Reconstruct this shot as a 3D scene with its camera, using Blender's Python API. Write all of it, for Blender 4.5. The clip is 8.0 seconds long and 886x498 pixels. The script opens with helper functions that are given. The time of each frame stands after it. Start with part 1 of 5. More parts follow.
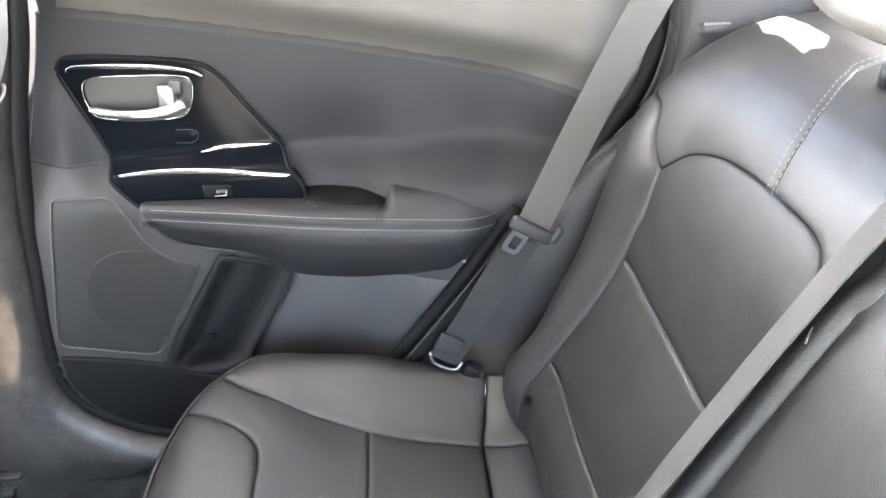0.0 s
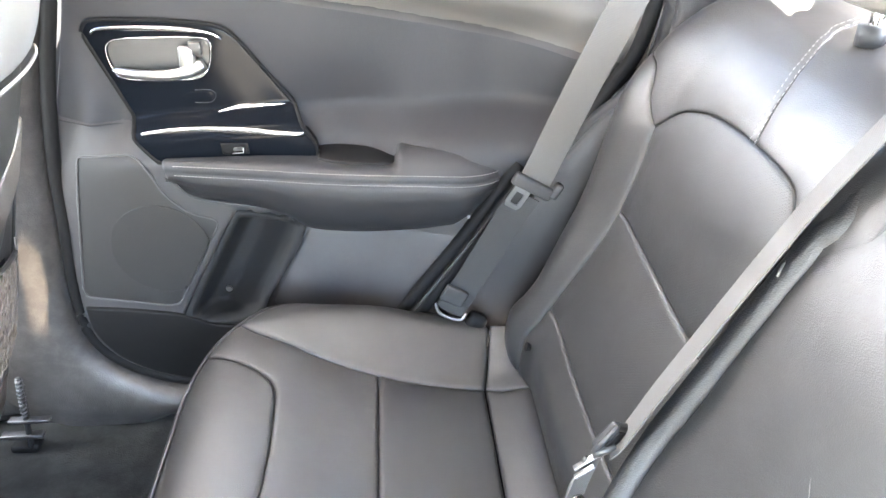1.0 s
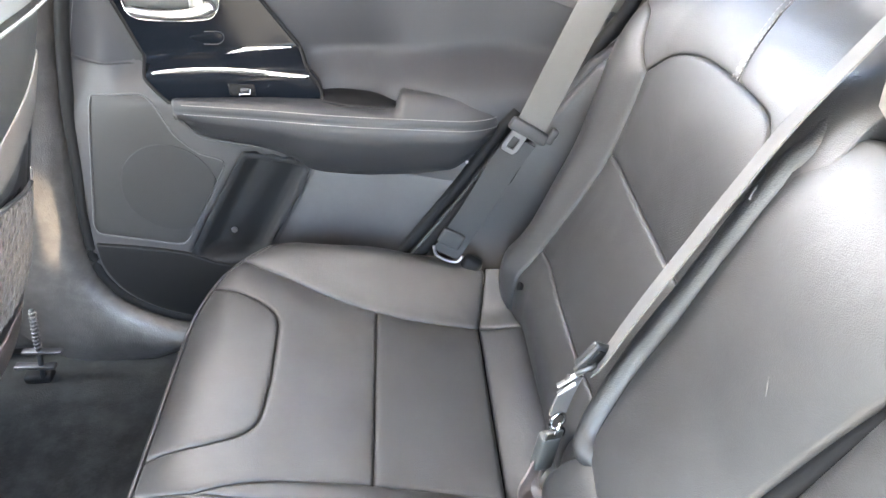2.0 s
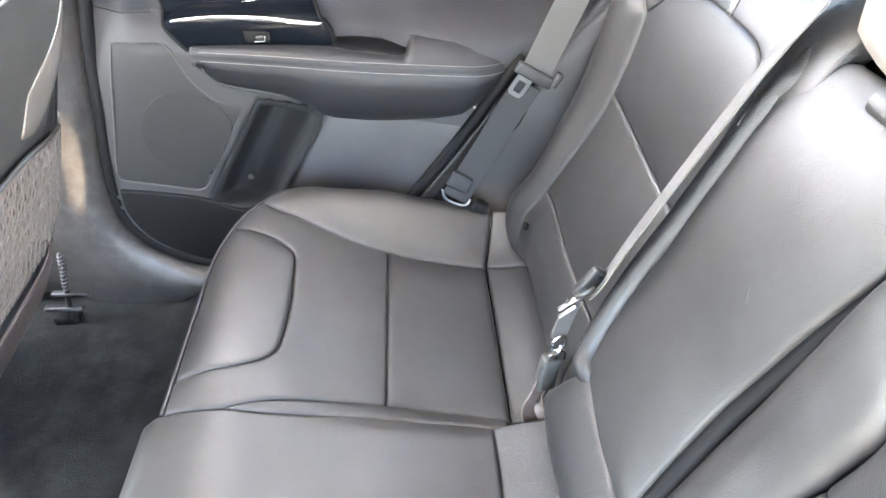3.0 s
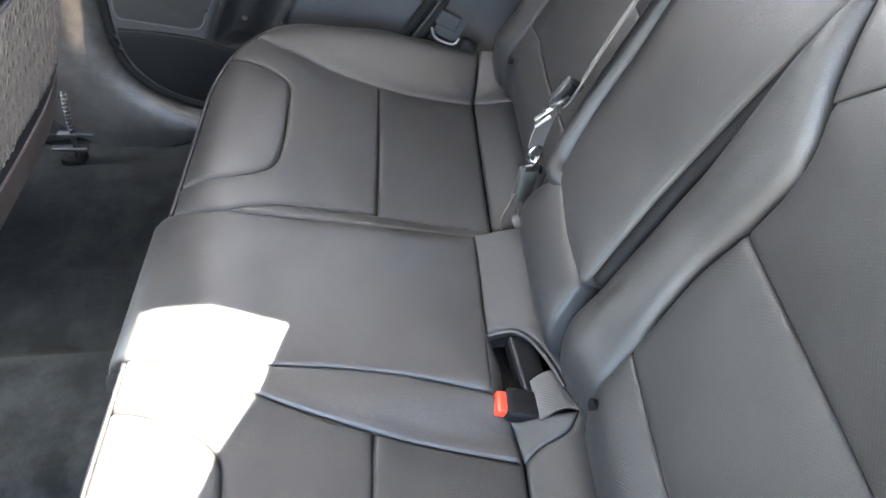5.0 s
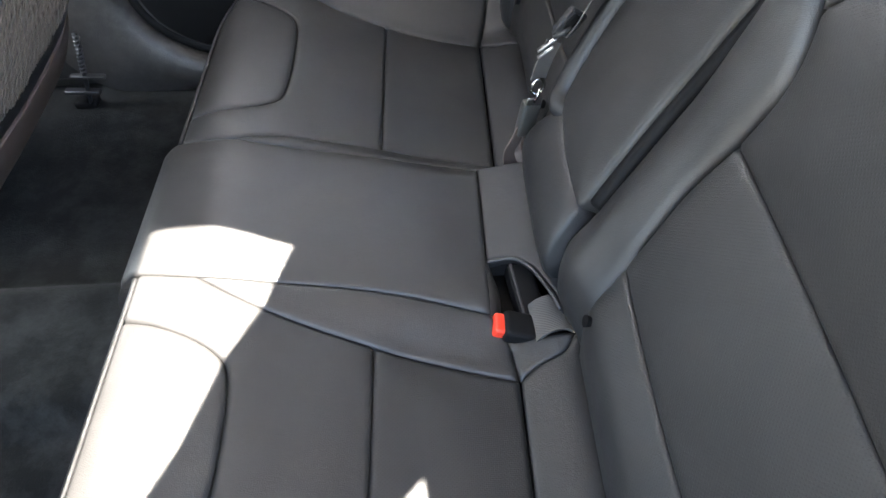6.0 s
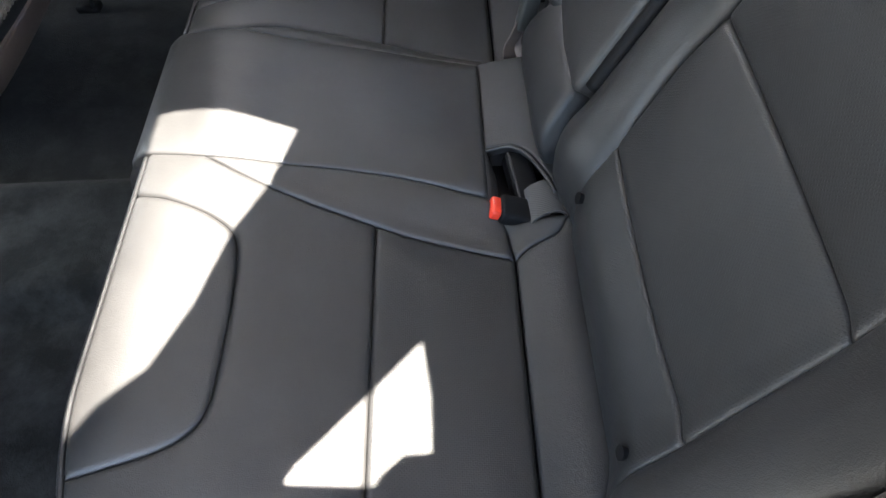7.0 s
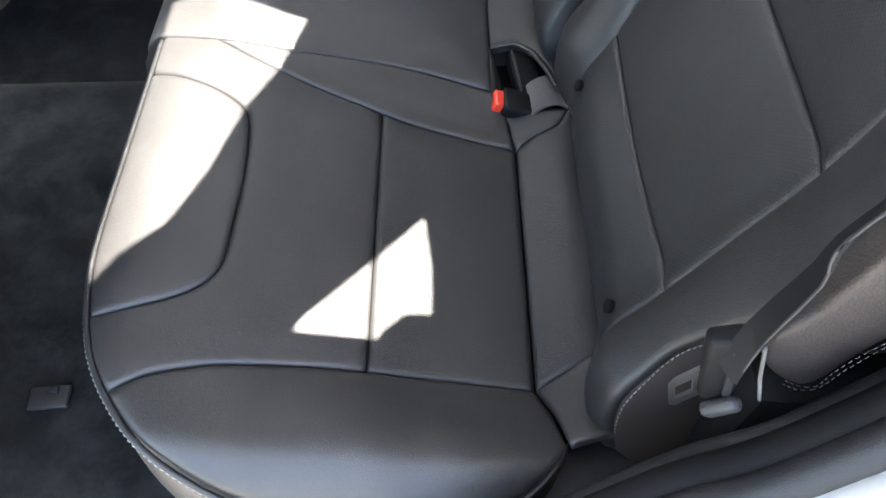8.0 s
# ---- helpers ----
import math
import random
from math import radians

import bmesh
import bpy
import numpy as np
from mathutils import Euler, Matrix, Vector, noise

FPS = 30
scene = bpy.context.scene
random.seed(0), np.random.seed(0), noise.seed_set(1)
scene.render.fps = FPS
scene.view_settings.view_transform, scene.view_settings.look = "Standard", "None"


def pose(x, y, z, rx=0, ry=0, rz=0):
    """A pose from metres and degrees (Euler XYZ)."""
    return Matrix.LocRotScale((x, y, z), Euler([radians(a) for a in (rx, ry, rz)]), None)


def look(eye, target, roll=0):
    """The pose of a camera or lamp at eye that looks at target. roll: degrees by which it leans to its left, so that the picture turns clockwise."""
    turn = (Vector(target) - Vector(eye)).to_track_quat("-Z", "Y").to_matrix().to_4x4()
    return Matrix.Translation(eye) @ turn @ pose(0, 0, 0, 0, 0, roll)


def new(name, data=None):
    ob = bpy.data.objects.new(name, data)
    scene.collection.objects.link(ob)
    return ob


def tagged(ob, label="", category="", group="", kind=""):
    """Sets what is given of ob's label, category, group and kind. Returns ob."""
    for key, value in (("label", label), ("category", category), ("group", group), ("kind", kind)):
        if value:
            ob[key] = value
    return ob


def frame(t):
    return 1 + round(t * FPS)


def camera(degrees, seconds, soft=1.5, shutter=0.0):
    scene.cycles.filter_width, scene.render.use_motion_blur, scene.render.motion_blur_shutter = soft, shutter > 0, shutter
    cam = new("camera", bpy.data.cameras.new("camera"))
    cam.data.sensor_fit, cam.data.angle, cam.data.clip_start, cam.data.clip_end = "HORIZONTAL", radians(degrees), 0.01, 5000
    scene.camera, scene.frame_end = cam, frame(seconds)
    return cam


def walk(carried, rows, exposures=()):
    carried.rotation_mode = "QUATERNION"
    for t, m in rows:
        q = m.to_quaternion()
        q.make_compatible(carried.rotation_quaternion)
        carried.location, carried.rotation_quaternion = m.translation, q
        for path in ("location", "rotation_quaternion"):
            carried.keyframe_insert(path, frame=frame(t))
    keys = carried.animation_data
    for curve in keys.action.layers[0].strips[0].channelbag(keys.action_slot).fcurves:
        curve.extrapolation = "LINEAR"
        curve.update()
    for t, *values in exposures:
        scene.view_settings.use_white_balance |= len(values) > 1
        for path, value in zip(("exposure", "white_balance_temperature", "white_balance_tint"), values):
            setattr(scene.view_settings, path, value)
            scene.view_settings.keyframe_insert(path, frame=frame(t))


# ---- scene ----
cam = camera(64.9, 8.0)
PATH = [
    (0, (0.053, -0.225, 1.038), (0.154, 1.498, 0.028), -3.0),
    (0.5, (0.052, -0.255, 1.041), (0.151, 1.446, -0.006), -2.9),
    (1, (0.042, -0.286, 1.045), (0.132, 1.397, -0.032), -2.9),
    (1.5, (0.045, -0.318, 1.035), (0.142, 1.343, -0.075), -1.8),
    (3, (0.043, -0.409, 1.022), (0.085, 1.177, -0.196), -2.7),
    (3.5, (0.047, -0.445, 1.017), (0.094, 1.093, -0.261), -2.7),
    (4, (0.05, -0.474, 1.008), (0.08, 1.014, -0.328), -3.1),
    (5.5, (0.054, -0.559, 0.978), (0.082, 0.794, -0.495), -2.1),
    (6, (0.061, -0.585, 0.966), (0.053, 0.743, -0.529), -3.0),
    (6.5, (0.064, -0.618, 0.958), (0.047, 0.641, -0.596), -2.9),
    (7, (0.062, -0.657, 0.949), (0.04, 0.537, -0.656), -3.1),
    (7.5, (0.063, -0.702, 0.936), (0.019, 0.447, -0.701), -3.8),
    (8, (0.062, -0.75, 0.928), (0.026, 0.351, -0.742), -2.5),
]
EXPOSURES = [(0.0, 6.98, 6900, 11), (0.5, 7.33, 6900, 11), (1.0, 7.47, 6900, 11), (3.5, 7.47, 6900, 11), (5.5, 6.1, 6650, 10), (7.0, 5.15, 6650, 10), (8.0, 5.2, 6600, 10)]
walk(cam, [(t, look(eye, target, roll)) for t, eye, target, roll in PATH], EXPOSURES)

# ---- light: chosen sun from behind, through made-up roof openings and the rear window; area lamps stand for sky at the openings ----
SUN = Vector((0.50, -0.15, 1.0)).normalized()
world = bpy.data.worlds.new("sky")
scene.world = world
world.use_nodes = True
wn = world.node_tree.nodes
sky = wn.new("ShaderNodeTexSky")
sky.sky_type, sky.sun_disc = "NISHITA", False
sky.sun_elevation = math.asin(SUN.z)
sky.sun_rotation = math.atan2(SUN.x, SUN.y)
world.node_tree.links.new(sky.outputs[0], wn["Background"].inputs[0])
wn["Background"].inputs[1].default_value = 0.05

sun_data = bpy.data.lights.new("sun", "SUN")
sun_data.energy, sun_data.angle, sun_data.color = 5.0, radians(0.5), (1.0, 0.95, 0.86)
sun = new("sun", sun_data)
sun.matrix_world = look(SUN * 6, (0, 0, 0))


def window_light(name, eye, target, w, h, power, color=(1, 1, 1)):
    d = bpy.data.lights.new(name, "AREA")
    d.shape, d.size, d.size_y, d.energy, d.color = "RECTANGLE", w, h, power, color
    ob = new(name, d)
    ob.matrix_world = look(eye, target)
    return ob


window_light("door_opening_sky", (0.0, -1.25, 1.15), (0.0, 0.1, 0.45), 1.3, 0.9, 0.34, (0.80, 0.91, 1.0))
window_light("side_window_sky", (-0.15, 0.80, 1.05), (0.30, 0.15, 0.50), 0.70, 0.26, 0.25, (1.0, 0.94, 0.92))
window_light("rear_window_sky", (0.80, 0.02, 1.16), (-0.25, 0.10, 0.4), 0.9, 0.35, 0.21, (1.0, 0.95, 0.90))
window_light("windscreen_sky", (-1.75, 0.0, 1.15), (0.0, 0.0, 0.6), 1.35, 0.55, 2.9, (0.86, 0.94, 1.0))
window_light("front_window_sky", (-0.85, -0.85, 1.05), (0.35, 0.0, 0.65), 0.8, 0.4, 0.42, (0.76, 0.90, 1.0))
window_light("front_window_sky", (-0.85, 0.86, 1.05), (0.35, -0.1, 0.5), 0.8, 0.4, 0.15, (1.0, 0.96, 0.97))


# ---- materials ----
def material(name, color, rough=0.5, metal=0.0, spec=0.5, tint=0.25, tint_scale=6.0, grain=0.0, grain_scale=900.0,
             undulate=0.0, coat=0.0, sheen=0.0, perforated=0.0, rough_var=0.08, weave=0.0, weave_scale=600.0, worn=0.0, worn_scale=30.0):
    m = bpy.data.materials.new(name)
    m.use_nodes = True
    n, link = m.node_tree.nodes, m.node_tree.links.new
    b = n["Principled BSDF"]
    b.inputs["Metallic"].default_value = metal
    b.inputs["Specular IOR Level"].default_value = spec
    b.inputs["Coat Weight"].default_value = coat
    b.inputs["Coat Roughness"].default_value = 0.05
    b.inputs["Sheen Weight"].default_value = sheen
    tc = n.new("ShaderNodeTexCoord")
    big = n.new("ShaderNodeTexNoise")
    big.inputs["Scale"].default_value, big.inputs["Detail"].default_value = tint_scale, 5.0
    link(tc.outputs["Object"], big.inputs["Vector"])
    mix = n.new("ShaderNodeMix")
    mix.data_type = "RGBA"
    mix.inputs["A"].default_value = (*[c * (1 - tint) for c in color], 1)
    mix.inputs["B"].default_value = (*[min(1, c * (1 + tint)) for c in color], 1)
    link(big.outputs["Fac"], mix.inputs["Factor"])
    out = mix.outputs["Result"]
    if worn:
        wn2 = n.new("ShaderNodeTexNoise")
        wn2.inputs["Scale"].default_value, wn2.inputs["Detail"].default_value = worn_scale, 8.0
        wn2.inputs["Roughness"].default_value = 0.7
        link(tc.outputs["Object"], wn2.inputs["Vector"])
        wr = n.new("ShaderNodeMapRange")
        wr.inputs["From Min"].default_value, wr.inputs["From Max"].default_value = 0.42, 0.72
        link(wn2.outputs["Fac"], wr.inputs["Value"])
        wm = n.new("ShaderNodeMix")
        wm.data_type = "RGBA"
        wm.inputs["B"].default_value = (*[min(1, c * (1 + worn)) for c in color], 1)
        link(wr.outputs["Result"], wm.inputs["Factor"])
        link(out, wm.inputs["A"])
        out = wm.outputs["Result"]
    rr = n.new("ShaderNodeMapRange")
    rr.inputs["To Min"].default_value, rr.inputs["To Max"].default_value = max(0.02, rough - rough_var), min(1, rough + rough_var)
    link(big.outputs["Fac"], rr.inputs["Value"])
    link(rr.outputs["Result"], b.inputs["Roughness"])
    last = None

    def bump(height, strength, distance):
        nonlocal last
        bp = n.new("ShaderNodeBump")
        bp.inputs["Strength"].default_value, bp.inputs["Distance"].default_value = strength, distance
        link(height, bp.inputs["Height"])
        if last:
            link(last, bp.inputs["Normal"])
        last = bp.outputs["Normal"]

    if undulate:
        un = n.new("ShaderNodeTexNoise")
        un.inputs["Scale"].default_value, un.inputs["Detail"].default_value = 26.0, 3.0
        link(tc.outputs["Object"], un.inputs["Vector"])
        bump(un.outputs["Fac"], undulate, 0.004)
    if grain:
        vo = n.new("ShaderNodeTexVoronoi")
        vo.inputs["Scale"].default_value = grain_scale
        link(tc.outputs["Object"], vo.inputs["Vector"])
        bump(vo.outputs["Distance"], grain, 0.0004)
        no = n.new("ShaderNodeTexNoise")
        no.inputs["Scale"].default_value, no.inputs["Detail"].default_value = grain_scale * 0.3, 4.0
        link(tc.outputs["Object"], no.inputs["Vector"])
        bump(no.outputs["Fac"], grain * 0.6, 0.0006)
    if perforated:
        hole = n.new("ShaderNodeTexVoronoi")
        hole.voronoi_dimensions = "2D"
        hole.inputs["Scale"].default_value, hole.inputs["Randomness"].default_value = perforated, 0.0
        turn = n.new("ShaderNodeMapping")
        turn.inputs["Rotation"].default_value = (0, 0, radians(45))
        link(tc.outputs["UV"], turn.inputs["Vector"])
        link(turn.outputs["Vector"], hole.inputs["Vector"])
        edge = n.new("ShaderNodeMapRange")
        edge.inputs["From Min"].default_value, edge.inputs["From Max"].default_value = 0.16, 0.30
        link(hole.outputs["Distance"], edge.inputs["Value"])
        bump(edge.outputs["Result"], 0.28, 0.0004)
        dark = n.new("ShaderNodeMix")
        dark.data_type = "RGBA"
        dark.inputs["A"].default_value = (*[c * 0.5 for c in color], 1)
        link(edge.outputs["Result"], dark.inputs["Factor"])
        link(out, dark.inputs["B"])
        out = dark.outputs["Result"]
    if weave:
        wv = n.new("ShaderNodeTexWave")
        wv.bands_direction = "DIAGONAL"
        wv.inputs["Scale"].default_value, wv.inputs["Distortion"].default_value = weave_scale, 0.5
        link(tc.outputs["UV"], wv.inputs["Vector"])
        bump(wv.outputs["Fac"], weave, 0.0006)
    link(out, b.inputs["Base Color"])
    if last:
        link(last, b.inputs["Normal"])
    return m


LEATHER = material("black_leather", (0.0108, 0.0104, 0.0104), 0.51, spec=0.49, tint=0.3, grain=0.4, grain_scale=900, undulate=0.18, worn=0.4, worn_scale=22)
LEATHER_PERF = material("perforated_leather", (0.0092, 0.0090, 0.0092), 0.53, spec=0.42, tint=0.3, grain=0.4, grain_scale=900, undulate=0.18, perforated=330, worn=0.35, worn_scale=22)
VINYL_DULL = material("dull_black_vinyl", (0.0090, 0.0090, 0.0095), 0.50, spec=0.40, tint=0.3, grain=0.6, grain_scale=700, undulate=0.2, worn=0.3, worn_scale=22)
LEATHER_BROWN = material("worn_leather_side", (0.052, 0.039, 0.034), 0.45, tint=0.25, grain=0.5, grain_scale=700, undulate=0.25)
ARM_LEATHER = material("armrest_leather", (0.0094, 0.0096, 0.0113), 0.60, spec=0.32, tint=0.25, grain=0.5, grain_scale=900, undulate=0.1)
VINYL_LOW = material("lower_door_vinyl", (0.022, 0.0212, 0.0228), 0.58, tint=0.2, grain=0.5, grain_scale=700, worn=0.3)
# insert colour also carries the shade below the door crease
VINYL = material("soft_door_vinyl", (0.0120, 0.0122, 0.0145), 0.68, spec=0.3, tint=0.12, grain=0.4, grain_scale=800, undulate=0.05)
PILLAR_UP = material("pale_pillar_trim", (0.080, 0.072, 0.065), 0.6, spec=0.35, tint=0.1, grain=0.3)
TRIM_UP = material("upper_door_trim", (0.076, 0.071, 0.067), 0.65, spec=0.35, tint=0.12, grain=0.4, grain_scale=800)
PLASTIC = material("moulded_grey_plastic", (0.0165, 0.0160, 0.0172), 0.58, spec=0.4, tint=0.15, grain=0.5, grain_scale=900, undulate=0.05)
PLASTIC_DARK = material("dark_plastic", (0.012, 0.0125, 0.014), 0.52, spec=0.3, tint=0.2, grain=0.3, grain_scale=900)
PILLAR = material("scuffed_pillar_plastic", (0.021, 0.0195, 0.019), 0.46, tint=0.5, tint_scale=11, grain=0.7, grain_scale=420, worn=1.1, worn_scale=38, undulate=0.2)
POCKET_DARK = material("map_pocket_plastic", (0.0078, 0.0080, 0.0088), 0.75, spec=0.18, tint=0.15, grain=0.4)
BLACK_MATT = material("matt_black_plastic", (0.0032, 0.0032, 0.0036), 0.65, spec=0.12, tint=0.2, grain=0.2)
STEEL_DARK = material("dark_oiled_steel", (0.07, 0.07, 0.075), 0.4, metal=0.8, tint=0.3, tint_scale=60)
GLOSS = material("piano_black", (0.0032, 0.0040, 0.0056), 0.14, spec=0.05, tint=0.1, coat=0.0, rough_var=0.02)
CHROME = material("chrome", (0.50, 0.50, 0.50), 0.14, metal=1.0, tint=0.03, rough_var=0.03)
SATIN = material("satin_silver", (0.27, 0.27, 0.265), 0.34, metal=1.0, tint=0.05)
RECESS = material("grey_recess", (0.018, 0.0178, 0.0175), 0.45, metal=0.0, tint=0.1)
STEEL = material("steel", (0.24, 0.24, 0.25), 0.32, metal=1.0, tint=0.2, tint_scale=60)
RUBBER = material("rubber_seal", (0.007, 0.007, 0.008), 0.55, spec=0.3, tint=0.3, grain=0.3)
RED = material("red_button", (0.50, 0.030, 0.012), 0.35, tint=0.08)
WEB_MID = material("centre_belt_webbing", (0.036, 0.034, 0.032), 0.7, spec=0.3, tint=0.1, sheen=0.1, weave=0.3, weave_scale=150)
WEB = material("belt_webbing", (0.046, 0.0435, 0.041), 0.7, spec=0.35, tint=0.1, sheen=0.05, weave=0.3, weave_scale=150)
# near belt's webbing, coloured almost black for the shade at the near side
WEB_NEAR_SHADE = material("near_belt_webbing_shaded", (0.005, 0.005, 0.006), 0.8, spec=0.12, tint=0.1, weave=0.3, weave_scale=150)
# belt webbing again, darker, with shade put into the colour
WEB_SHADED = material("shaded_belt_webbing", (0.017, 0.017, 0.018), 0.75, spec=0.3, tint=0.1, weave=0.3, weave_scale=150)
CARPET = material("carpet", (0.0070, 0.0074, 0.0074), 0.95, spec=0.05, tint=0.6, tint_scale=11, grain=1.0, grain_scale=380, sheen=0.04, worn=2.2, worn_scale=14)
THREAD = material("pale_thread", (0.15, 0.147, 0.14), 0.7, tint=0.1)
THREAD_DARK = material("dark_thread", (0.05, 0.05, 0.05), 0.7, tint=0.1)
HEADLINER = material("headliner_cloth", (0.55, 0.52, 0.48), 0.9, spec=0.1, tint=0.08, grain=0.5, grain_scale=500)
NET = material("woven_net", (0.068, 0.056, 0.048), 0.7, tint=0.3, tint_scale=60)
PAINT = material("silver_car_paint", (0.50, 0.50, 0.50), 0.25, metal=0.5, tint=0.05, coat=0.8)
ASPHALT = material("pavement", (0.13, 0.121, 0.108), 0.9, tint=0.3, tint_scale=2, grain=0.8, grain_scale=60)
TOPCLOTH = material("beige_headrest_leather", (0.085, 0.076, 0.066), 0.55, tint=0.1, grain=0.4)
# same beige as the centre headrest, darkened to put shade into the colour
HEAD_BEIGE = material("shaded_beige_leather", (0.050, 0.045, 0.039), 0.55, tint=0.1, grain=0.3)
PAD_BROWN = material("brown_pad_leather", (0.019, 0.0155, 0.014), 0.55, spec=0.35, tint=0.3, grain=0.6, grain_scale=600, undulate=0.25, worn=0.5, worn_scale=30)
SIDE_BROWN = material("dark_brown_side", (0.022, 0.017, 0.015), 0.5, tint=0.2, grain=0.4, grain_scale=700)
FRONT_SHELL = material("front_seat_shell", (0.026, 0.0258, 0.024), 0.5, spec=0.4, tint=0.12, grain=0.4)
SHELL_LIGHT = material("lit_shoulder_leather", (0.11, 0.108, 0.104), 0.5, tint=0.1, grain=0.4)
# see-through tint that only weakens the sun behind one roof opening
TINTED = bpy.data.materials.new("sun_dimming_pane")
TINTED.use_nodes = True
tn = TINTED.node_tree.nodes
tr = tn.new("ShaderNodeBsdfTransparent")
tr.inputs[0].default_value = (0.46, 0.43, 0.38, 1)
TINTED.node_tree.links.new(tr.outputs[0], tn["Material Output"].inputs["Surface"])
GLASS = bpy.data.materials.new("window_glass")
GLASS.use_nodes = True
gb = GLASS.node_tree.nodes["Principled BSDF"]
gb.inputs["Base Color"].default_value = (0.9, 0.95, 0.93, 1)
gb.inputs["Roughness"].default_value = 0.0
gb.inputs["Transmission Weight"].default_value = 1.0
gb.inputs["IOR"].default_value = 1.02


# ---- building helpers ----
def thing(name, at, label, category, group="", kind=""):
    ob = new(name)
    ob.location = at
    return tagged(ob, label, category, group, kind)


def link_mesh(name, me, mat, parent, label="", kind=""):
    me.materials.append(mat)
    for p in me.polygons:
        p.use_smooth = True
    ob = new(name, me)
    if parent:
        ob.parent = parent
        if parent.data is None:
            ob.matrix_parent_inverse = Matrix.Translation(-parent.location)
    return tagged(ob, label, "", "", kind)


def part(name, bm, mat, parent, label="", sharp=None):
    me = bpy.data.meshes.new(name)
    bmesh.ops.recalc_face_normals(bm, faces=bm.faces)
    bm.to_mesh(me)
    bm.free()
    ob = link_mesh(name, me, mat, parent, label)
    if sharp:
        me.set_sharp_from_angle(angle=radians(sharp))
    return ob


def curve(pts, step=0.006, closed=False):
    """A smooth line through the points, in even steps."""
    p = np.array(pts, float)
    n = len(p)
    idx = (lambda i: p[i % n]) if closed else (lambda i: p[min(max(i, 0), n - 1)])
    dense = []
    for i in range(n if closed else n - 1):
        a, b, c, d = idx(i - 1), idx(i), idx(i + 1), idx(i + 2)
        for t in np.linspace(0, 1, 16, endpoint=False):
            dense.append(0.5 * (2 * b + (c - a) * t + (2 * a - 5 * b + 4 * c - d) * t * t + (3 * b - a - 3 * c + d) * t ** 3))
    dense.append(p[0] if closed else p[-1])
    dense = np.array(dense)
    run = np.r_[0, np.cumsum(np.linalg.norm(np.diff(dense, axis=0), axis=1))]
    k = max(2, int(round(run[-1] / step)) + 1)
    at = np.linspace(0, run[-1], k)
    out = np.stack([np.interp(at, run, dense[:, j]) for j in range(p.shape[1])], 1)
    return out[:-1] if closed else out


def line(pts, step=0.006):
    """Straight pieces through the points, in even steps."""
    p = np.array(pts, float)
    run = np.r_[0, np.cumsum(np.linalg.norm(np.diff(p, axis=0), axis=1))]
    at = np.linspace(0, run[-1], max(2, int(round(run[-1] / step)) + 1))
    return np.stack([np.interp(at, run, p[:, j]) for j in range(p.shape[1])], 1)


def ring(*pieces):
    """One closed outline from open pieces that follow one another."""
    out = []
    for piece in pieces:
        for q in piece:
            if not out or np.linalg.norm(out[-1] - q) > 0.0015:
                out.append(np.array(q, float))
    while len(out) > 2 and np.linalg.norm(out[0] - out[-1]) < 0.0015:
        out.pop()
    return np.array(out)


def edge_distance(pts, loop):
    a, b = loop, np.roll(loop, -1, 0)
    ab = b - a
    best = np.full(len(pts), 9.0)
    for i in range(0, len(pts), 1500):
        p = pts[i:i + 1500, None]
        t = np.clip(((p - a) * ab).sum(-1) / (ab * ab).sum(-1), 0, 1)
        best[i:i + 1500] = np.linalg.norm(p - (a + t[..., None] * ab), axis=-1).min(1)
    return best


def inside(pts, loop):
    x, y = pts[:, 0], pts[:, 1]
    hit = np.zeros(len(pts), bool)
    for (x1, y1), (x2, y2) in zip(loop, np.roll(loop, -1, 0)):
        c = (y1 > y) != (y2 > y)
        hit ^= c & (x < (x2 - x1) * (y - y1) / (y2 - y1 if y2 != y1 else 1e-9) + x1)
    return hit


from mathutils.geometry import delaunay_2d_cdt


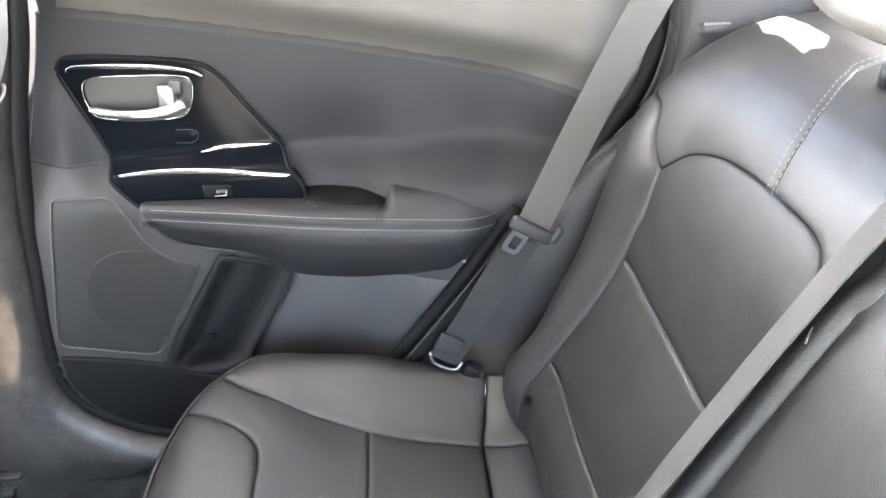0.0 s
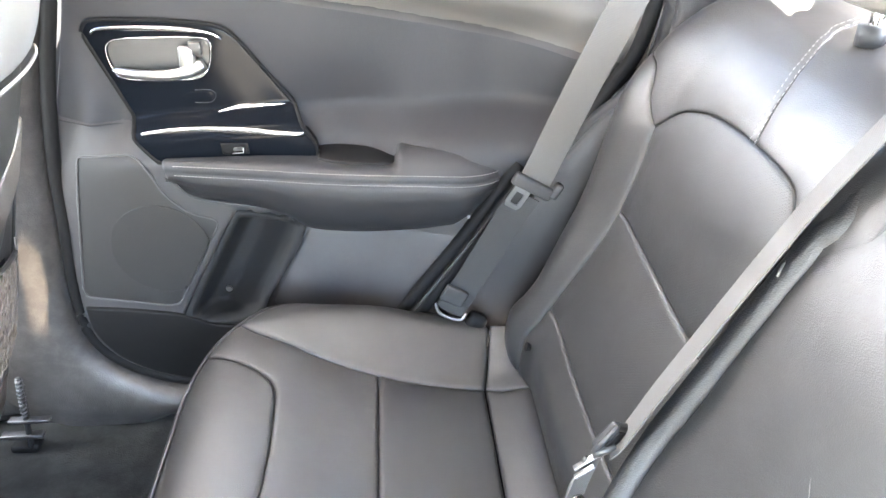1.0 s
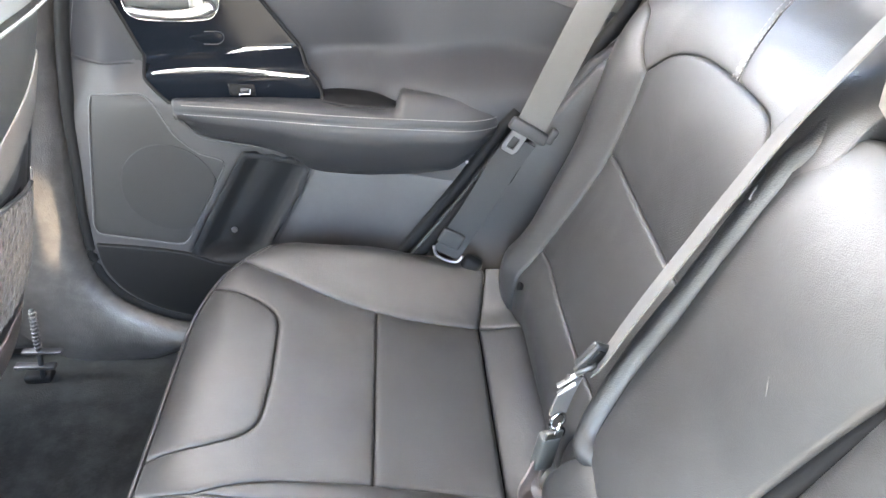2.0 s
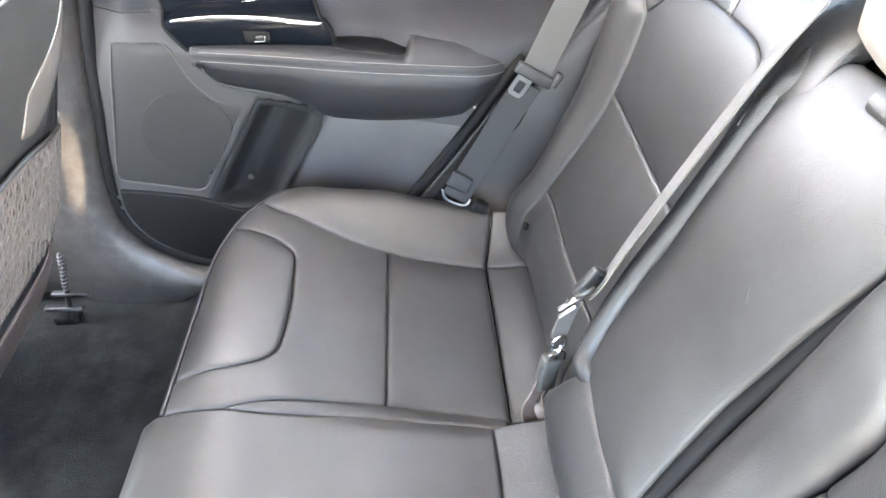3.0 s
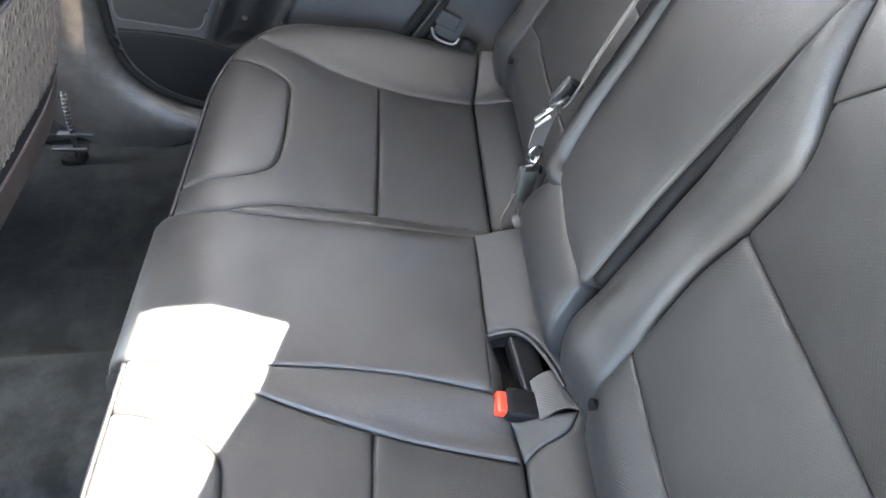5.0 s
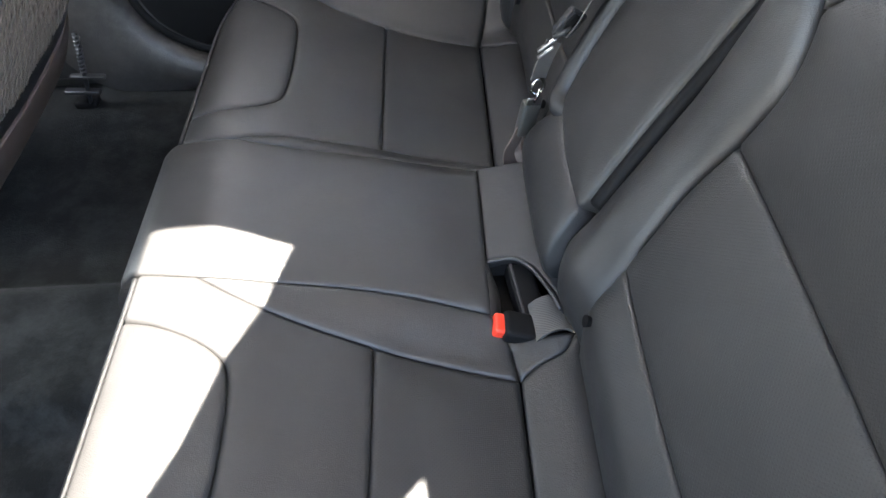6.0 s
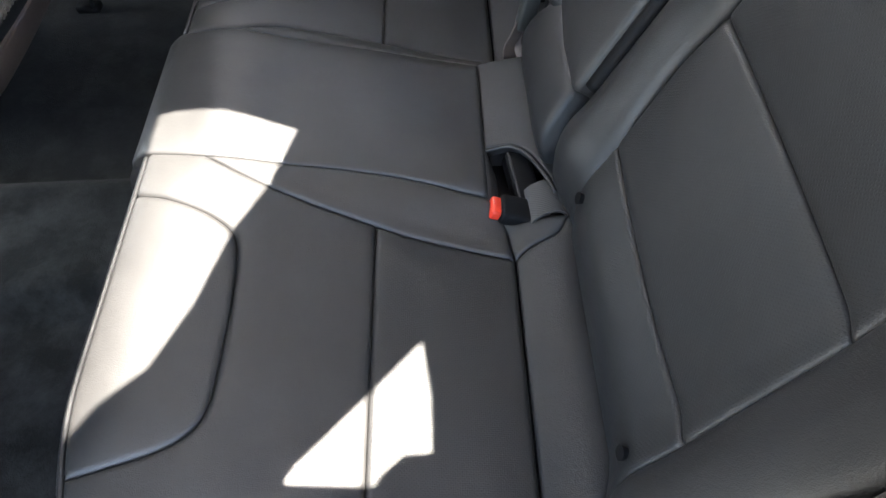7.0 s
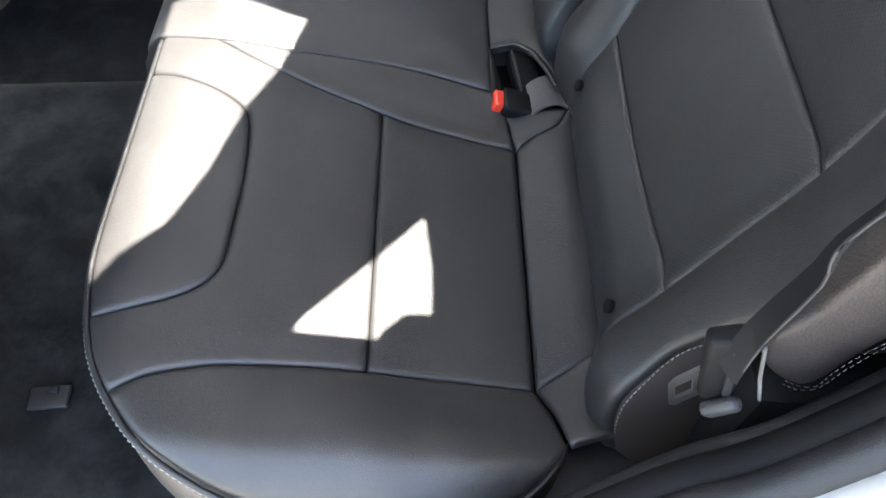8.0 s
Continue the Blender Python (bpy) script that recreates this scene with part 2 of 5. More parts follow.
def panel(name, loop, surface, mat, parent, out=1, depth=0.008, roll=0.018, crown=0.0, step=0.007, skirt=0.02, wrinkle=0.0012,
          label="", crease=None):
    """An upholstered or moulded piece: the outline lies in the plan of surface(u, v), its rim sinks by depth, its middle swells by crown."""
    loop = np.array(loop, float)
    depth, roll = depth * 0.60, roll * 0.34
    lo, hi = loop.min(0), loop.max(0)
    gu, gv = np.arange(lo[0], hi[0], step), np.arange(lo[1], hi[1], step * 0.87)
    grid = np.array([(u + (0.5 * step if j % 2 else 0), v) for j, v in enumerate(gv) for u in gu])
    grid = grid[inside(grid, loop)]
    n = len(loop)
    ahead, behind = np.roll(loop, -1, 0) - loop, loop - np.roll(loop, 1, 0)
    turn = sum(loop[i][0] * loop[(i + 1) % n][1] - loop[(i + 1) % n][0] * loop[i][1] for i in range(n))
    unit = lambda w: w / (np.linalg.norm(w, axis=1)[:, None] + 1e-9)
    way = unit(unit(ahead) + unit(behind))
    inward = np.stack([-way[:, 1], way[:, 0]], 1) * (1 if turn > 0 else -1)
    near = max(roll * 1.25, step * 0.45)
    grid = grid[edge_distance(grid, loop) > near + step * 0.3] if len(grid) else grid
    rims = []
    for f in (0.10, 0.30, 0.62, 1.05):
        q = loop + inward * (roll * f)
        q = q[inside(q, loop)]
        rims.append(q[edge_distance(q, loop) > roll * f * 0.92] if len(q) else q)
    pts = np.vstack([loop] + [q for q in rims + [grid] if len(q)])
    v2, _, tris, orig, _, _ = delaunay_2d_cdt([Vector(p) for p in pts], [], [list(range(n))], 1, 1e-6)
    v2 = np.array([tuple(v) for v in v2])
    d = edge_distance(v2, loop)
    verts, norms = [], []
    e = 0.002
    for (u, v), dist in zip(v2, d):
        p, pu, pv = surface(u, v), surface(u + e, v), surface(u, v + e)
        nn = (pu - p).cross(pv - p).normalized() * out
        k = min(1.0, dist / roll)
        h = -depth * (1 - math.sqrt(max(0.0, 1 - (1 - k) ** 2))) + crown * (1 - math.exp(-dist / 0.032))
        if wrinkle:
            h += wrinkle * (noise.noise(p * 9.0) + 0.5 * noise.noise(p * 23.0)) * min(1, dist / 0.03)
        if crease:
            h += crease(u, v)
        verts.append(p + nn * h)
        norms.append(nn)
    faces = [tuple(t) if out > 0 else tuple(reversed(t)) for t in tris]
    if skirt:
        where = {o: i for i, os in enumerate(orig) for o in os if o < n}
        rim = [where[i] for i in range(n) if i in where]
        base = len(verts)
        for i in rim:
            verts.append(verts[i] - norms[i] * skirt)
        area = sum(loop[i][0] * loop[(i + 1) % n][1] - loop[(i + 1) % n][0] * loop[i][1] for i in range(n))
        for i in range(len(rim)):
            j = (i + 1) % len(rim)
            q = (rim[i], base + i, base + j, rim[j])
            faces.append(q if (area > 0) == (out > 0) else tuple(reversed(q)))
    me = bpy.data.meshes.new(name)
    me.from_pydata(verts, [], faces)
    uv = me.uv_layers.new(name="plan")
    flat = np.vstack([v2, loop[[i for i in range(n)]]]) if skirt else v2
    idx = np.zeros(len(me.loops), dtype=np.int32)
    me.loops.foreach_get("vertex_index", idx)
    idx = np.minimum(idx, len(flat) - 1)
    uv.data.foreach_set("uv", flat[idx].astype(np.float32).ravel())
    return link_mesh(name, me, mat, parent, label)


def tube_bm(path, r, n=8, bm=None, closed=False, flat=1.0, up=None):
    """A round (or flattened) bar along a path."""
    bm = bm or bmesh.new()
    pts = [Vector(p) for p in path]
    rings = []
    ref = Vector(up) if up else Vector((0, 0, 1))
    for i, p in enumerate(pts):
        a = pts[i - 1] if (i or closed) else p
        b = pts[(i + 1) % len(pts)] if (i < len(pts) - 1 or closed) else p
        t = (b - a).normalized()
        s = t.cross(ref)
        if s.length < 0.05:
            s = t.cross(Vector((0, 1, 0.3)))
        s.normalize()
        w = s.cross(t).normalized()
        rr = r(i / max(1, len(pts) - 1)) if callable(r) else r
        rings.append([bm.verts.new(p + s * (rr * math.cos(k * math.tau / n)) + w * (rr * flat * math.sin(k * math.tau / n))) for k in range(n)])
    m = len(rings)
    for i in range(m if closed else m - 1):
        a, b = rings[i], rings[(i + 1) % m]
        for k in range(n):
            bm.faces.new((a[k], a[(k + 1) % n], b[(k + 1) % n], b[k]))
    if not closed:
        bm.faces.new(rings[0])
        bm.faces.new(rings[-1])
    return bm


def loft(sections, closed_ends=True):
    bm = bmesh.new()
    rows = [[bm.verts.new(p) for p in s] for s in sections]
    for a, b in zip(rows, rows[1:]):
        for i in range(len(a) - 1):
            bm.faces.new((a[i], a[i + 1], b[i + 1], b[i]))
    if closed_ends:
        bm.faces.new(rows[0])
        bm.faces.new(rows[-1])
    return bm


def box_bm(size, m, r=0.002, seg=2, bm=None):
    """A block with rounded edges at the pose m."""
    b2 = bmesh.new()
    bmesh.ops.create_cube(b2, size=1.0, matrix=Matrix.Diagonal((*size, 1)))
    if r:
        bmesh.ops.bevel(b2, geom=b2.edges[:], offset=min(r, min(size) * 0.45), segments=seg, profile=0.5, affect="EDGES")
    bmesh.ops.transform(b2, matrix=m, verts=b2.verts)
    if bm is None:
        return b2
    me = bpy.data.meshes.new("tmp")
    b2.to_mesh(me)
    b2.free()
    bm.from_mesh(me)
    bpy.data.meshes.remove(me)
    return bm


def axes(origin, x, y):
    """A pose with its x along x and its y near y."""
    x = Vector(x).normalized()
    z = x.cross(Vector(y)).normalized()
    y = z.cross(x)
    m = Matrix((x, y, z)).transposed().to_4x4()
    m.translation = Vector(origin)
    return m


def ribbon(name, path, across, width, mat, parent, thick=0.0014, label="", fold=0.0):
    """A flat strap along path; across: a direction, or one per point."""
    pts = [Vector(p) for p in path]
    bm = bmesh.new()
    uvl = bm.loops.layers.uv.new("plan")
    rows, run = [], 0.0
    for i, p in enumerate(pts):
        t = (pts[min(i + 1, len(pts) - 1)] - pts[max(i - 1, 0)]).normalized()
        a = Vector(across[i] if isinstance(across, list) else across)
        a = (a - t * a.dot(t)).normalized()
        nn = a.cross(t)
        run += (p - pts[i - 1]).length if i else 0
        prof = [(-0.5, -1), (-0.25, -1), (0, -1), (0.25, -1), (0.5, -1), (0.5, 1), (0.25, 1), (0, 1), (-0.25, 1), (-0.5, 1)]
        rows.append(([bm.verts.new(p + a * (width * u) + nn * (thick * 0.5 * v + fold * (0.25 - u * u))) for u, v in prof], run))
    for (a, ra), (b, rb) in zip(rows, rows[1:]):
        for k in range(10):
            f = bm.faces.new((a[k], a[(k + 1) % 10], b[(k + 1) % 10], b[k]))
            for lp in f.loops:
                inb = lp.vert in b
                ku = (b if inb else a).index(lp.vert)
                lp[uvl].uv = (((ku if ku < 5 else 9 - ku) * width * 0.25), rb if inb else ra)
    bm.faces.new(rows[0][0])
    bm.faces.new(rows[-1][0])
    return part(name, bm, mat, parent, label, sharp=50)


def stitches(name, path, normals, parent, mat=THREAD, length=0.0042, gap=0.0026, r=0.0007, lift=0.0006, label=""):
    """A row of short sewn stitches along a dense path."""
    p = np.array(path, float)
    q = np.array(normals, float)
    run = np.r_[0, np.cumsum(np.linalg.norm(np.diff(p, axis=0), axis=1))]
    verts, faces = [], []
    s = 0.0
    while s + length < run[-1]:
        a, b = [np.array([np.interp(t, run, p[:, j]) for j in range(3)]) for t in (s, s + length)]
        nn = np.array([np.interp(s, run, q[:, j]) for j in range(3)])
        t = (b - a) / (np.linalg.norm(b - a) + 1e-9)
        side = np.cross(nn, t)
        side /= np.linalg.norm(side) + 1e-9
        base = len(verts)
        for f, h in ((0, -0.4), (0.25, 1), (0.75, 1), (1, -0.4)):
            c = a + (b - a) * f + nn * (lift * h)
            verts += [tuple(c - side * r), tuple(c + nn * r), tuple(c + side * r)]
        for k in range(3):
            o = base + 3 * k
            faces += [(o, o + 1, o + 4, o + 3), (o + 1, o + 2, o + 5, o + 4)]
        s += length + gap
    me = bpy.data.meshes.new(name)
    me.from_pydata(verts, [], faces)
    return link_mesh(name, me, mat, parent, label, kind="stuff" if len(faces) > 1800 else "")


def smooth(x, a, b):
    t = min(1.0, max(0.0, (x - a) / (b - a)))
    return t * t * (3 - 2 * t)


def profile(pts):
    """A smooth function through the points."""
    xs, ys = [p[0] for p in pts], [p[1] for p in pts]
    n = len(xs)
    d = [(ys[i + 1] - ys[i]) / (xs[i + 1] - xs[i]) for i in range(n - 1)]
    m = [d[0]] + [0 if d[i - 1] * d[i] <= 0 else 2 * d[i - 1] * d[i] / (d[i - 1] + d[i]) for i in range(1, n - 1)] + [d[-1]]

    def f(x):
        if x <= xs[0]:
            return ys[0] + m[0] * (x - xs[0])
        if x >= xs[-1]:
            return ys[-1] + m[-1] * (x - xs[-1])
        i = 0
        while x > xs[i + 1]:
            i += 1
        h = xs[i + 1] - xs[i]
        t = (x - xs[i]) / h
        return ((2 * t ** 3 - 3 * t * t + 1) * ys[i] + (t ** 3 - 2 * t * t + t) * h * m[i]
                + (-2 * t ** 3 + 3 * t * t) * ys[i + 1] + (t ** 3 - t * t) * h * m[i + 1])

    return f


# ---- the car's plan: x towards the rear, y towards the far door, z up ----
MID = 0.0155      # the car's centre line
FLOOR = 0.09

# ---- setting: ground, floor, tunnel, sill, roof, pillars ----
ground = tagged(new("ground", bpy.data.meshes.new("ground")), "pale sunlit pavement outside the car", "pavement", kind="structure")
bm = bmesh.new()
bmesh.ops.create_grid(bm, x_segments=8, y_segments=8, size=400, matrix=pose(0, 0, -0.27))
bm.to_mesh(ground.data)
bm.free()
ground.data.materials.append(ASPHALT)


def slab(name, size, m, mat, label, category, r=0.01):
    bm = box_bm(size, m, r)
    ob = part(name, bm, mat, None, "", 35)
    return tagged(ob, label, category, kind="structure")


# car floor: carpet with a low centre tunnel
def floor_z(y):
    a = abs(y - 0.012)
    return FLOOR + 0.045 * (1 - smooth(a, 0.10, 0.135))


bm = bmesh.new()
ys = np.linspace(-0.70, 0.74, 73)
xs = np.linspace(-1.7, 0.35, 60)
rows = [[bm.verts.new((x, y, floor_z(y) + 0.004 * noise.noise(Vector((x * 9, y * 9, 0))))) for y in ys] for x in xs]
for a, b in zip(rows, rows[1:]):
    for i in range(len(ys) - 1):
        bm.faces.new((a[i], a[i + 1], b[i + 1], b[i]))
ext = bmesh.ops.extrude_face_region(bm, geom=bm.faces[:])
bmesh.ops.translate(bm, vec=(0, 0, -0.03), verts=[g for g in ext["geom"] if isinstance(g, bmesh.types.BMVert)])
tagged(part("floor", bm, CARPET, None), "worn black carpet in the rear footwell", "floor", kind="structure")

# far door seal line, also the edge of the door opening (x, z)
SEAL_FRONT = [(-0.385, 0.96), (-0.408, 0.86), (-0.450, 0.74), (-0.482, 0.62), (-0.502, 0.51), (-0.523, 0.40), (-0.530, 0.30), (-0.502, 0.235), (-0.446, 0.190), (-0.38, 0.166), (-0.25, 0.160), (-0.05, 0.200)]
SEAL_REAR = [(-0.05, 0.200), (0.034, 0.325), (0.114, 0.412), (0.186, 0.497), (0.237, 0.541), (0.284, 0.602), (0.322, 0.651), (0.360, 0.685), (0.395, 0.726), (0.411, 0.787), (0.410, 0.86), (0.39, 0.97)]


def side_body(s, name):
    """One side of the body: pillar trims, sill roll and the door opening's rubber seals. s: 1 far side, -1 near side."""
    Y = lambda y: MID + s * (y - MID)
    body = thing(name, (-0.5, Y(0.72), FLOOR), "grey plastic pillar and sill trim round a rear door opening", "car body", kind="structure")
    front = curve(SEAL_FRONT, 0.012)
    rear = curve(SEAL_REAR, 0.012)
    if s < 0:
        rear = rear - np.stack([0 * rear[:, 0], 0.005 + 0.03 * np.clip((rear[:, 0] - 0.13) / 0.15, 0, 1)], 1)
    lean = lambda z: 0.661 - 0.2 * (min(0.68, max(0.30, z)) - 0.436)
    # rolled trim that runs down the pillar and along the sill
    off = []
    for i, p in enumerate(front):
        t = front[min(i + 1, len(front) - 1)] - front[max(i - 1, 0)]
        t /= np.linalg.norm(t)
        off.append(p + np.array((t[1], -t[0])) * 0.012)
    secs = []
    for i, p in enumerate(off):
        t = front[min(i + 1, len(front) - 1)] - front[max(i - 1, 0)]
        t /= np.linalg.norm(t)
        nrm = np.array((t[1], -t[0]))
        k = smooth(-t[1], 0.2, 0.9)
        w = 0.052 + 0.148 * k
        sec = []
        for f, dy in ((0, 0.03), (0.02, 0.0), (0.06, -0.012), (0.14, -0.02), (0.28, -0.026), (0.45, -0.028), (0.62, -0.026), (0.8, -0.02), (1.0, -0.012), (1.05, 0.05)):
            q = p + nrm * (w * f)
            inn = (1 - k) * 0.006 * f
            sec.append((q[0], Y(0.705 + dy - inn), q[1]))
        secs.append(sec)
    part("pillar_trim", loft(secs, False), PILLAR, body, "scuffed grey plastic pillar and sill trim", 60)
    # lower inner sill side under the roll
    part("sill_side", box_bm((1.6, 0.06, 0.10), pose(-0.75, Y(0.755), FLOOR + 0.02), 0.025, 4), PILLAR, body)
    # pillar further forward, beside the front seat
    part("pillar_base", box_bm((0.5, 0.06, 0.62), pose(-0.90, Y(0.73), 0.42), 0.03, 3), PILLAR, body)
    # same rubber on both sides; the far seal's deeper black holds its shade
    part("door_seal", tube_bm([(x, Y(0.712), z) for x, z in front], 0.011, 8), RUBBER if s < 0 else BLACK_MATT, body, "black rubber door seal")
    part("door_seal", tube_bm([(x + 0.004, Y(lean(z) + 0.032), z - 0.004) for x, z in rear], 0.014, 8), RUBBER, body, "black rubber door seal")
    if s < 0:
        part("door_seal", tube_bm([(x + 0.022, Y(lean(z) - 0.002), z - 0.018) for x, z in rear], 0.013, 8), RUBBER, body, "black rubber door seal")
    if s > 0:
        inner = curve([(.400, .92), (.402, .853), (.401, .812), (.396, .780), (.380, .732), (.350, .690), (.312, .640), (.286, .606), (.255, .560), (.20, .49), (.12, .395)], .012)
        part("door_seal", tube_bm([(x - .004, .662, z + .003) for x, z in inner], .0115, 8), BLACK_MATT, body, "black rubber door seal")
        part("door_seal", tube_bm([(x + .013, .650, z - .008) for x, z in inner], .0095, 8), BLACK_MATT, body, "black rubber door seal")
        part("seal_lip", tube_bm([(x + .005, .6475, z - .004) for x, z in inner], .0016, 6), PLASTIC_DARK, body, "pale lip of the door seal")
        lever = part("seat_release_lever", box_bm((.074, .014, .017), pose(.462, .612, .826, 0, 3, 4), .007, 4), PLASTIC, body, "dark seat release lever on the pillar")
        part("lever_edge", box_bm((.066, .003, .003), pose(.462, .6055, .8325, 0, 3, 4), .001), TRIM_UP, lever, "pale lever edge")
        low = curve([(.226, .575), (.200, .545), (.172, .507), (.133, .453), (.092, .400), (.051, .349), (.020, .310)], .012)
        part("door_seal", tube_bm([(x - .009, .660, z + .005) for x, z in low], .0110, 8), BLACK_MATT, body, "black rubber door seal")
        part("door_seal", tube_bm([(x + .011, .648, z - .006) for x, z in low], .0110, 8), BLACK_MATT, body, "black rubber door seal")
        part("seal_lip", tube_bm([(x + .001, .6465, z) for x, z in low], .0024, 6), PLASTIC, body, "grey lip of the door seal")
        # added black slab, covers the brightly lit skin behind the seals
        part("gap_blocker", box_bm((.30, .03, .40), pose(.44, .745, .62), .01), BLACK_MATT, body, "black slab added to hide the bright gap behind the seals")
    # wheel-arch trim behind the door opening
    secs = []
    for i, p in enumerate(rear):
        t = rear[min(i + 1, len(rear) - 1)] - rear[max(i - 1, 0)]
        t /= np.linalg.norm(t)
        nrm = np.array((t[1], -t[0]))
        secs.append([(p[0] + nrm[0] * f, Y(lean(p[1]) + y), p[1] + nrm[1] * f) for f, y in ((0.012, 0.028), (0.003, 0.025), (-0.001, 0.016), (0.0, 0.006), (0.006, 0.0), (0.02, -0.004), (0.05, -0.008), (0.10, -0.014), (0.18, -0.03))])
    # same trim on both sides; near black holds the shade there, far grey the light
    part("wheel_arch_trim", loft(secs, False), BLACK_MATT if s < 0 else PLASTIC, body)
    # outer painted flange
    secs = []
    for i, p in enumerate(rear):
        t = rear[min(i + 1, len(rear) - 1)] - rear[max(i - 1, 0)]
        t /= np.linalg.norm(t)
        nrm = np.array((t[1], -t[0]))
        secs.append([(p[0] + nrm[0] * f, Y(lean(p[1]) + y), p[1] + nrm[1] * f) for f, y in ((0.010, 0.038), (0.001, 0.043), (0.0, 0.056), (0.008, 0.070), (0.03, 0.078), (0.30, 0.096))])
    part("painted_flange", loft(secs, False), PAINT, body, "silver painted door opening flange", 60)
    # roof pillar behind the door and roof rail
    part("roof_pillar", box_bm((0.14, 0.07, 0.55), axes((0.53, Y(0.665), 0.98), (0.85, 0, 0.3), (0, 1, 0)), 0.03, 3), PILLAR_UP, body)
    part("roof_rail", box_bm((2.2, 0.09, 0.08), pose(-0.5, Y(0.66), 1.19), 0.03, 3), HEADLINER, body)
    return body


side_body(1, "wall_far_side")
side_body(-1, "wall_near_side")

# unseen roof lining; made-up openings are the sun patches' outlines projected along the sun
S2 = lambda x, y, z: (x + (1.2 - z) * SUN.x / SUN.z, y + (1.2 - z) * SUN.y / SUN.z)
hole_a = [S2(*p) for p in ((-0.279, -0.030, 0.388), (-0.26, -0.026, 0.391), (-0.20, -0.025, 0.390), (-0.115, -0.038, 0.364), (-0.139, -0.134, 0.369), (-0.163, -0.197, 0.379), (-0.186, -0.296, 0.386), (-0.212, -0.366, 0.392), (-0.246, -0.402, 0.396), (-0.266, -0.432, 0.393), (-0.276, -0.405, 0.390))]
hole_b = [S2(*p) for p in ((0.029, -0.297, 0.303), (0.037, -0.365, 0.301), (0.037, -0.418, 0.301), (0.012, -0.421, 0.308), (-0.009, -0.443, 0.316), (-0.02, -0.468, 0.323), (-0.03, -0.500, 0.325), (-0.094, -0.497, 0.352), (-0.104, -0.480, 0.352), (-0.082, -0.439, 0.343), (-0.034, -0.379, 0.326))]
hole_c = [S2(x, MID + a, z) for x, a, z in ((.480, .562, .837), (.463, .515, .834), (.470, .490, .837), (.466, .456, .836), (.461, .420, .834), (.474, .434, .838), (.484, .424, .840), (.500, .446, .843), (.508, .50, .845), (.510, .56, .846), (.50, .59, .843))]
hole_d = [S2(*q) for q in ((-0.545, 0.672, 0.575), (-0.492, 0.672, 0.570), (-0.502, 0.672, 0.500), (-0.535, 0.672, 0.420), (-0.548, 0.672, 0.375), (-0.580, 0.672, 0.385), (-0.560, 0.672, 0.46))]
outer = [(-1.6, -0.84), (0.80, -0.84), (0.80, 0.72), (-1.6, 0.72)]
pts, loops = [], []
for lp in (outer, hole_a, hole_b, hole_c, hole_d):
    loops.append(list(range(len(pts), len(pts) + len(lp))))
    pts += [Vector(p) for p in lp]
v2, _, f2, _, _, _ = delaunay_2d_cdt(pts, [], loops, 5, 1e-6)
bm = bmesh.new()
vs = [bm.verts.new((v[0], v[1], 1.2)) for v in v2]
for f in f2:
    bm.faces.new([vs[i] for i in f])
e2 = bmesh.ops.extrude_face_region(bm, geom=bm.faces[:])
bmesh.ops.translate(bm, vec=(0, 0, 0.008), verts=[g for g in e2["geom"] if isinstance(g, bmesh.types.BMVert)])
tagged(part("ceiling", bm, HEADLINER, None, sharp=30), "pale cloth headliner with made-up openings that shape the sun patches", "ceiling", kind="structure")

# unseen pane added over hole_d to dim the sun streak on the far pillar
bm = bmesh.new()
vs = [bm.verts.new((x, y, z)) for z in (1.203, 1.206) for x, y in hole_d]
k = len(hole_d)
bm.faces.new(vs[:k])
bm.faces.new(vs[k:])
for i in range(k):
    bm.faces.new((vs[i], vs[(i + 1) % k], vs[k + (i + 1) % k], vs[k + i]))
tagged(part("sun_streak_filter", bm, TINTED, None), "small tinted pane added to dim the sun streak on the pillar", "window", kind="structure")
slab("bench_side_near", (0.62, 0.10, 0.26), pose(0.16, -0.585, 0.165), RUBBER, "dark bench base beside the near sill", "car body", 0.02)
# near slab's black stands for the shaded void under the side pad
slab("wheel_housing", (0.48, 0.05, 0.38), pose(0.50, -0.560, 0.29), BLACK_MATT, "slab closing the space beside the rear seat", "car body", 0.02)
slab("wheel_housing_far", (0.44, 0.05, 0.44), pose(0.56, 0.675, 0.32), PLASTIC, "slab closing the space beside the rear seat", "car body", 0.02)
slab("wall_far_skin", (2.6, 0.02, 0.84), pose(-0.5, 0.83, 0.54), PLASTIC_DARK, "dark inner skin of the car's far side", "car body")
# two unseen slabs added to cut sky light coming in at the near front
slab("wall_near_front", (1.16, 0.06, 0.84), pose(-1.17, -0.735, 0.49), PLASTIC_DARK, "unseen dark slab added to block light from the near front", "car door", 0.02)
slab("pillar_near", (0.10, 0.06, 0.36), pose(-0.62, -0.715, 1.03), TRIM_UP, "unseen near middle pillar added to block light", "pillar trim", 0.02)
slab("pillar_far", (0.44, 0.05, 0.66), pose(0.668, 0.680, 0.88, 0, 0, 5), PILLAR_UP, "grey trim of the far roof pillar", "pillar trim", 0.02)
slab("wall_front", (0.06, 1.5, 0.75), pose(-1.75, MID, 0.45), PLASTIC_DARK, "dark dashboard wall closing the cabin in front", "dashboard", 0.02)
slab("parcel_shelf", (0.60, 1.28, 0.03), pose(0.86, MID, 0.845), TRIM_UP, "grey parcel shelf behind the rear seat", "parcel shelf")
slab("wall_rear", (0.04, 1.30, 0.80), pose(0.70, MID, 0.43), CARPET, "dark bulkhead behind the rear seat", "bulkhead")


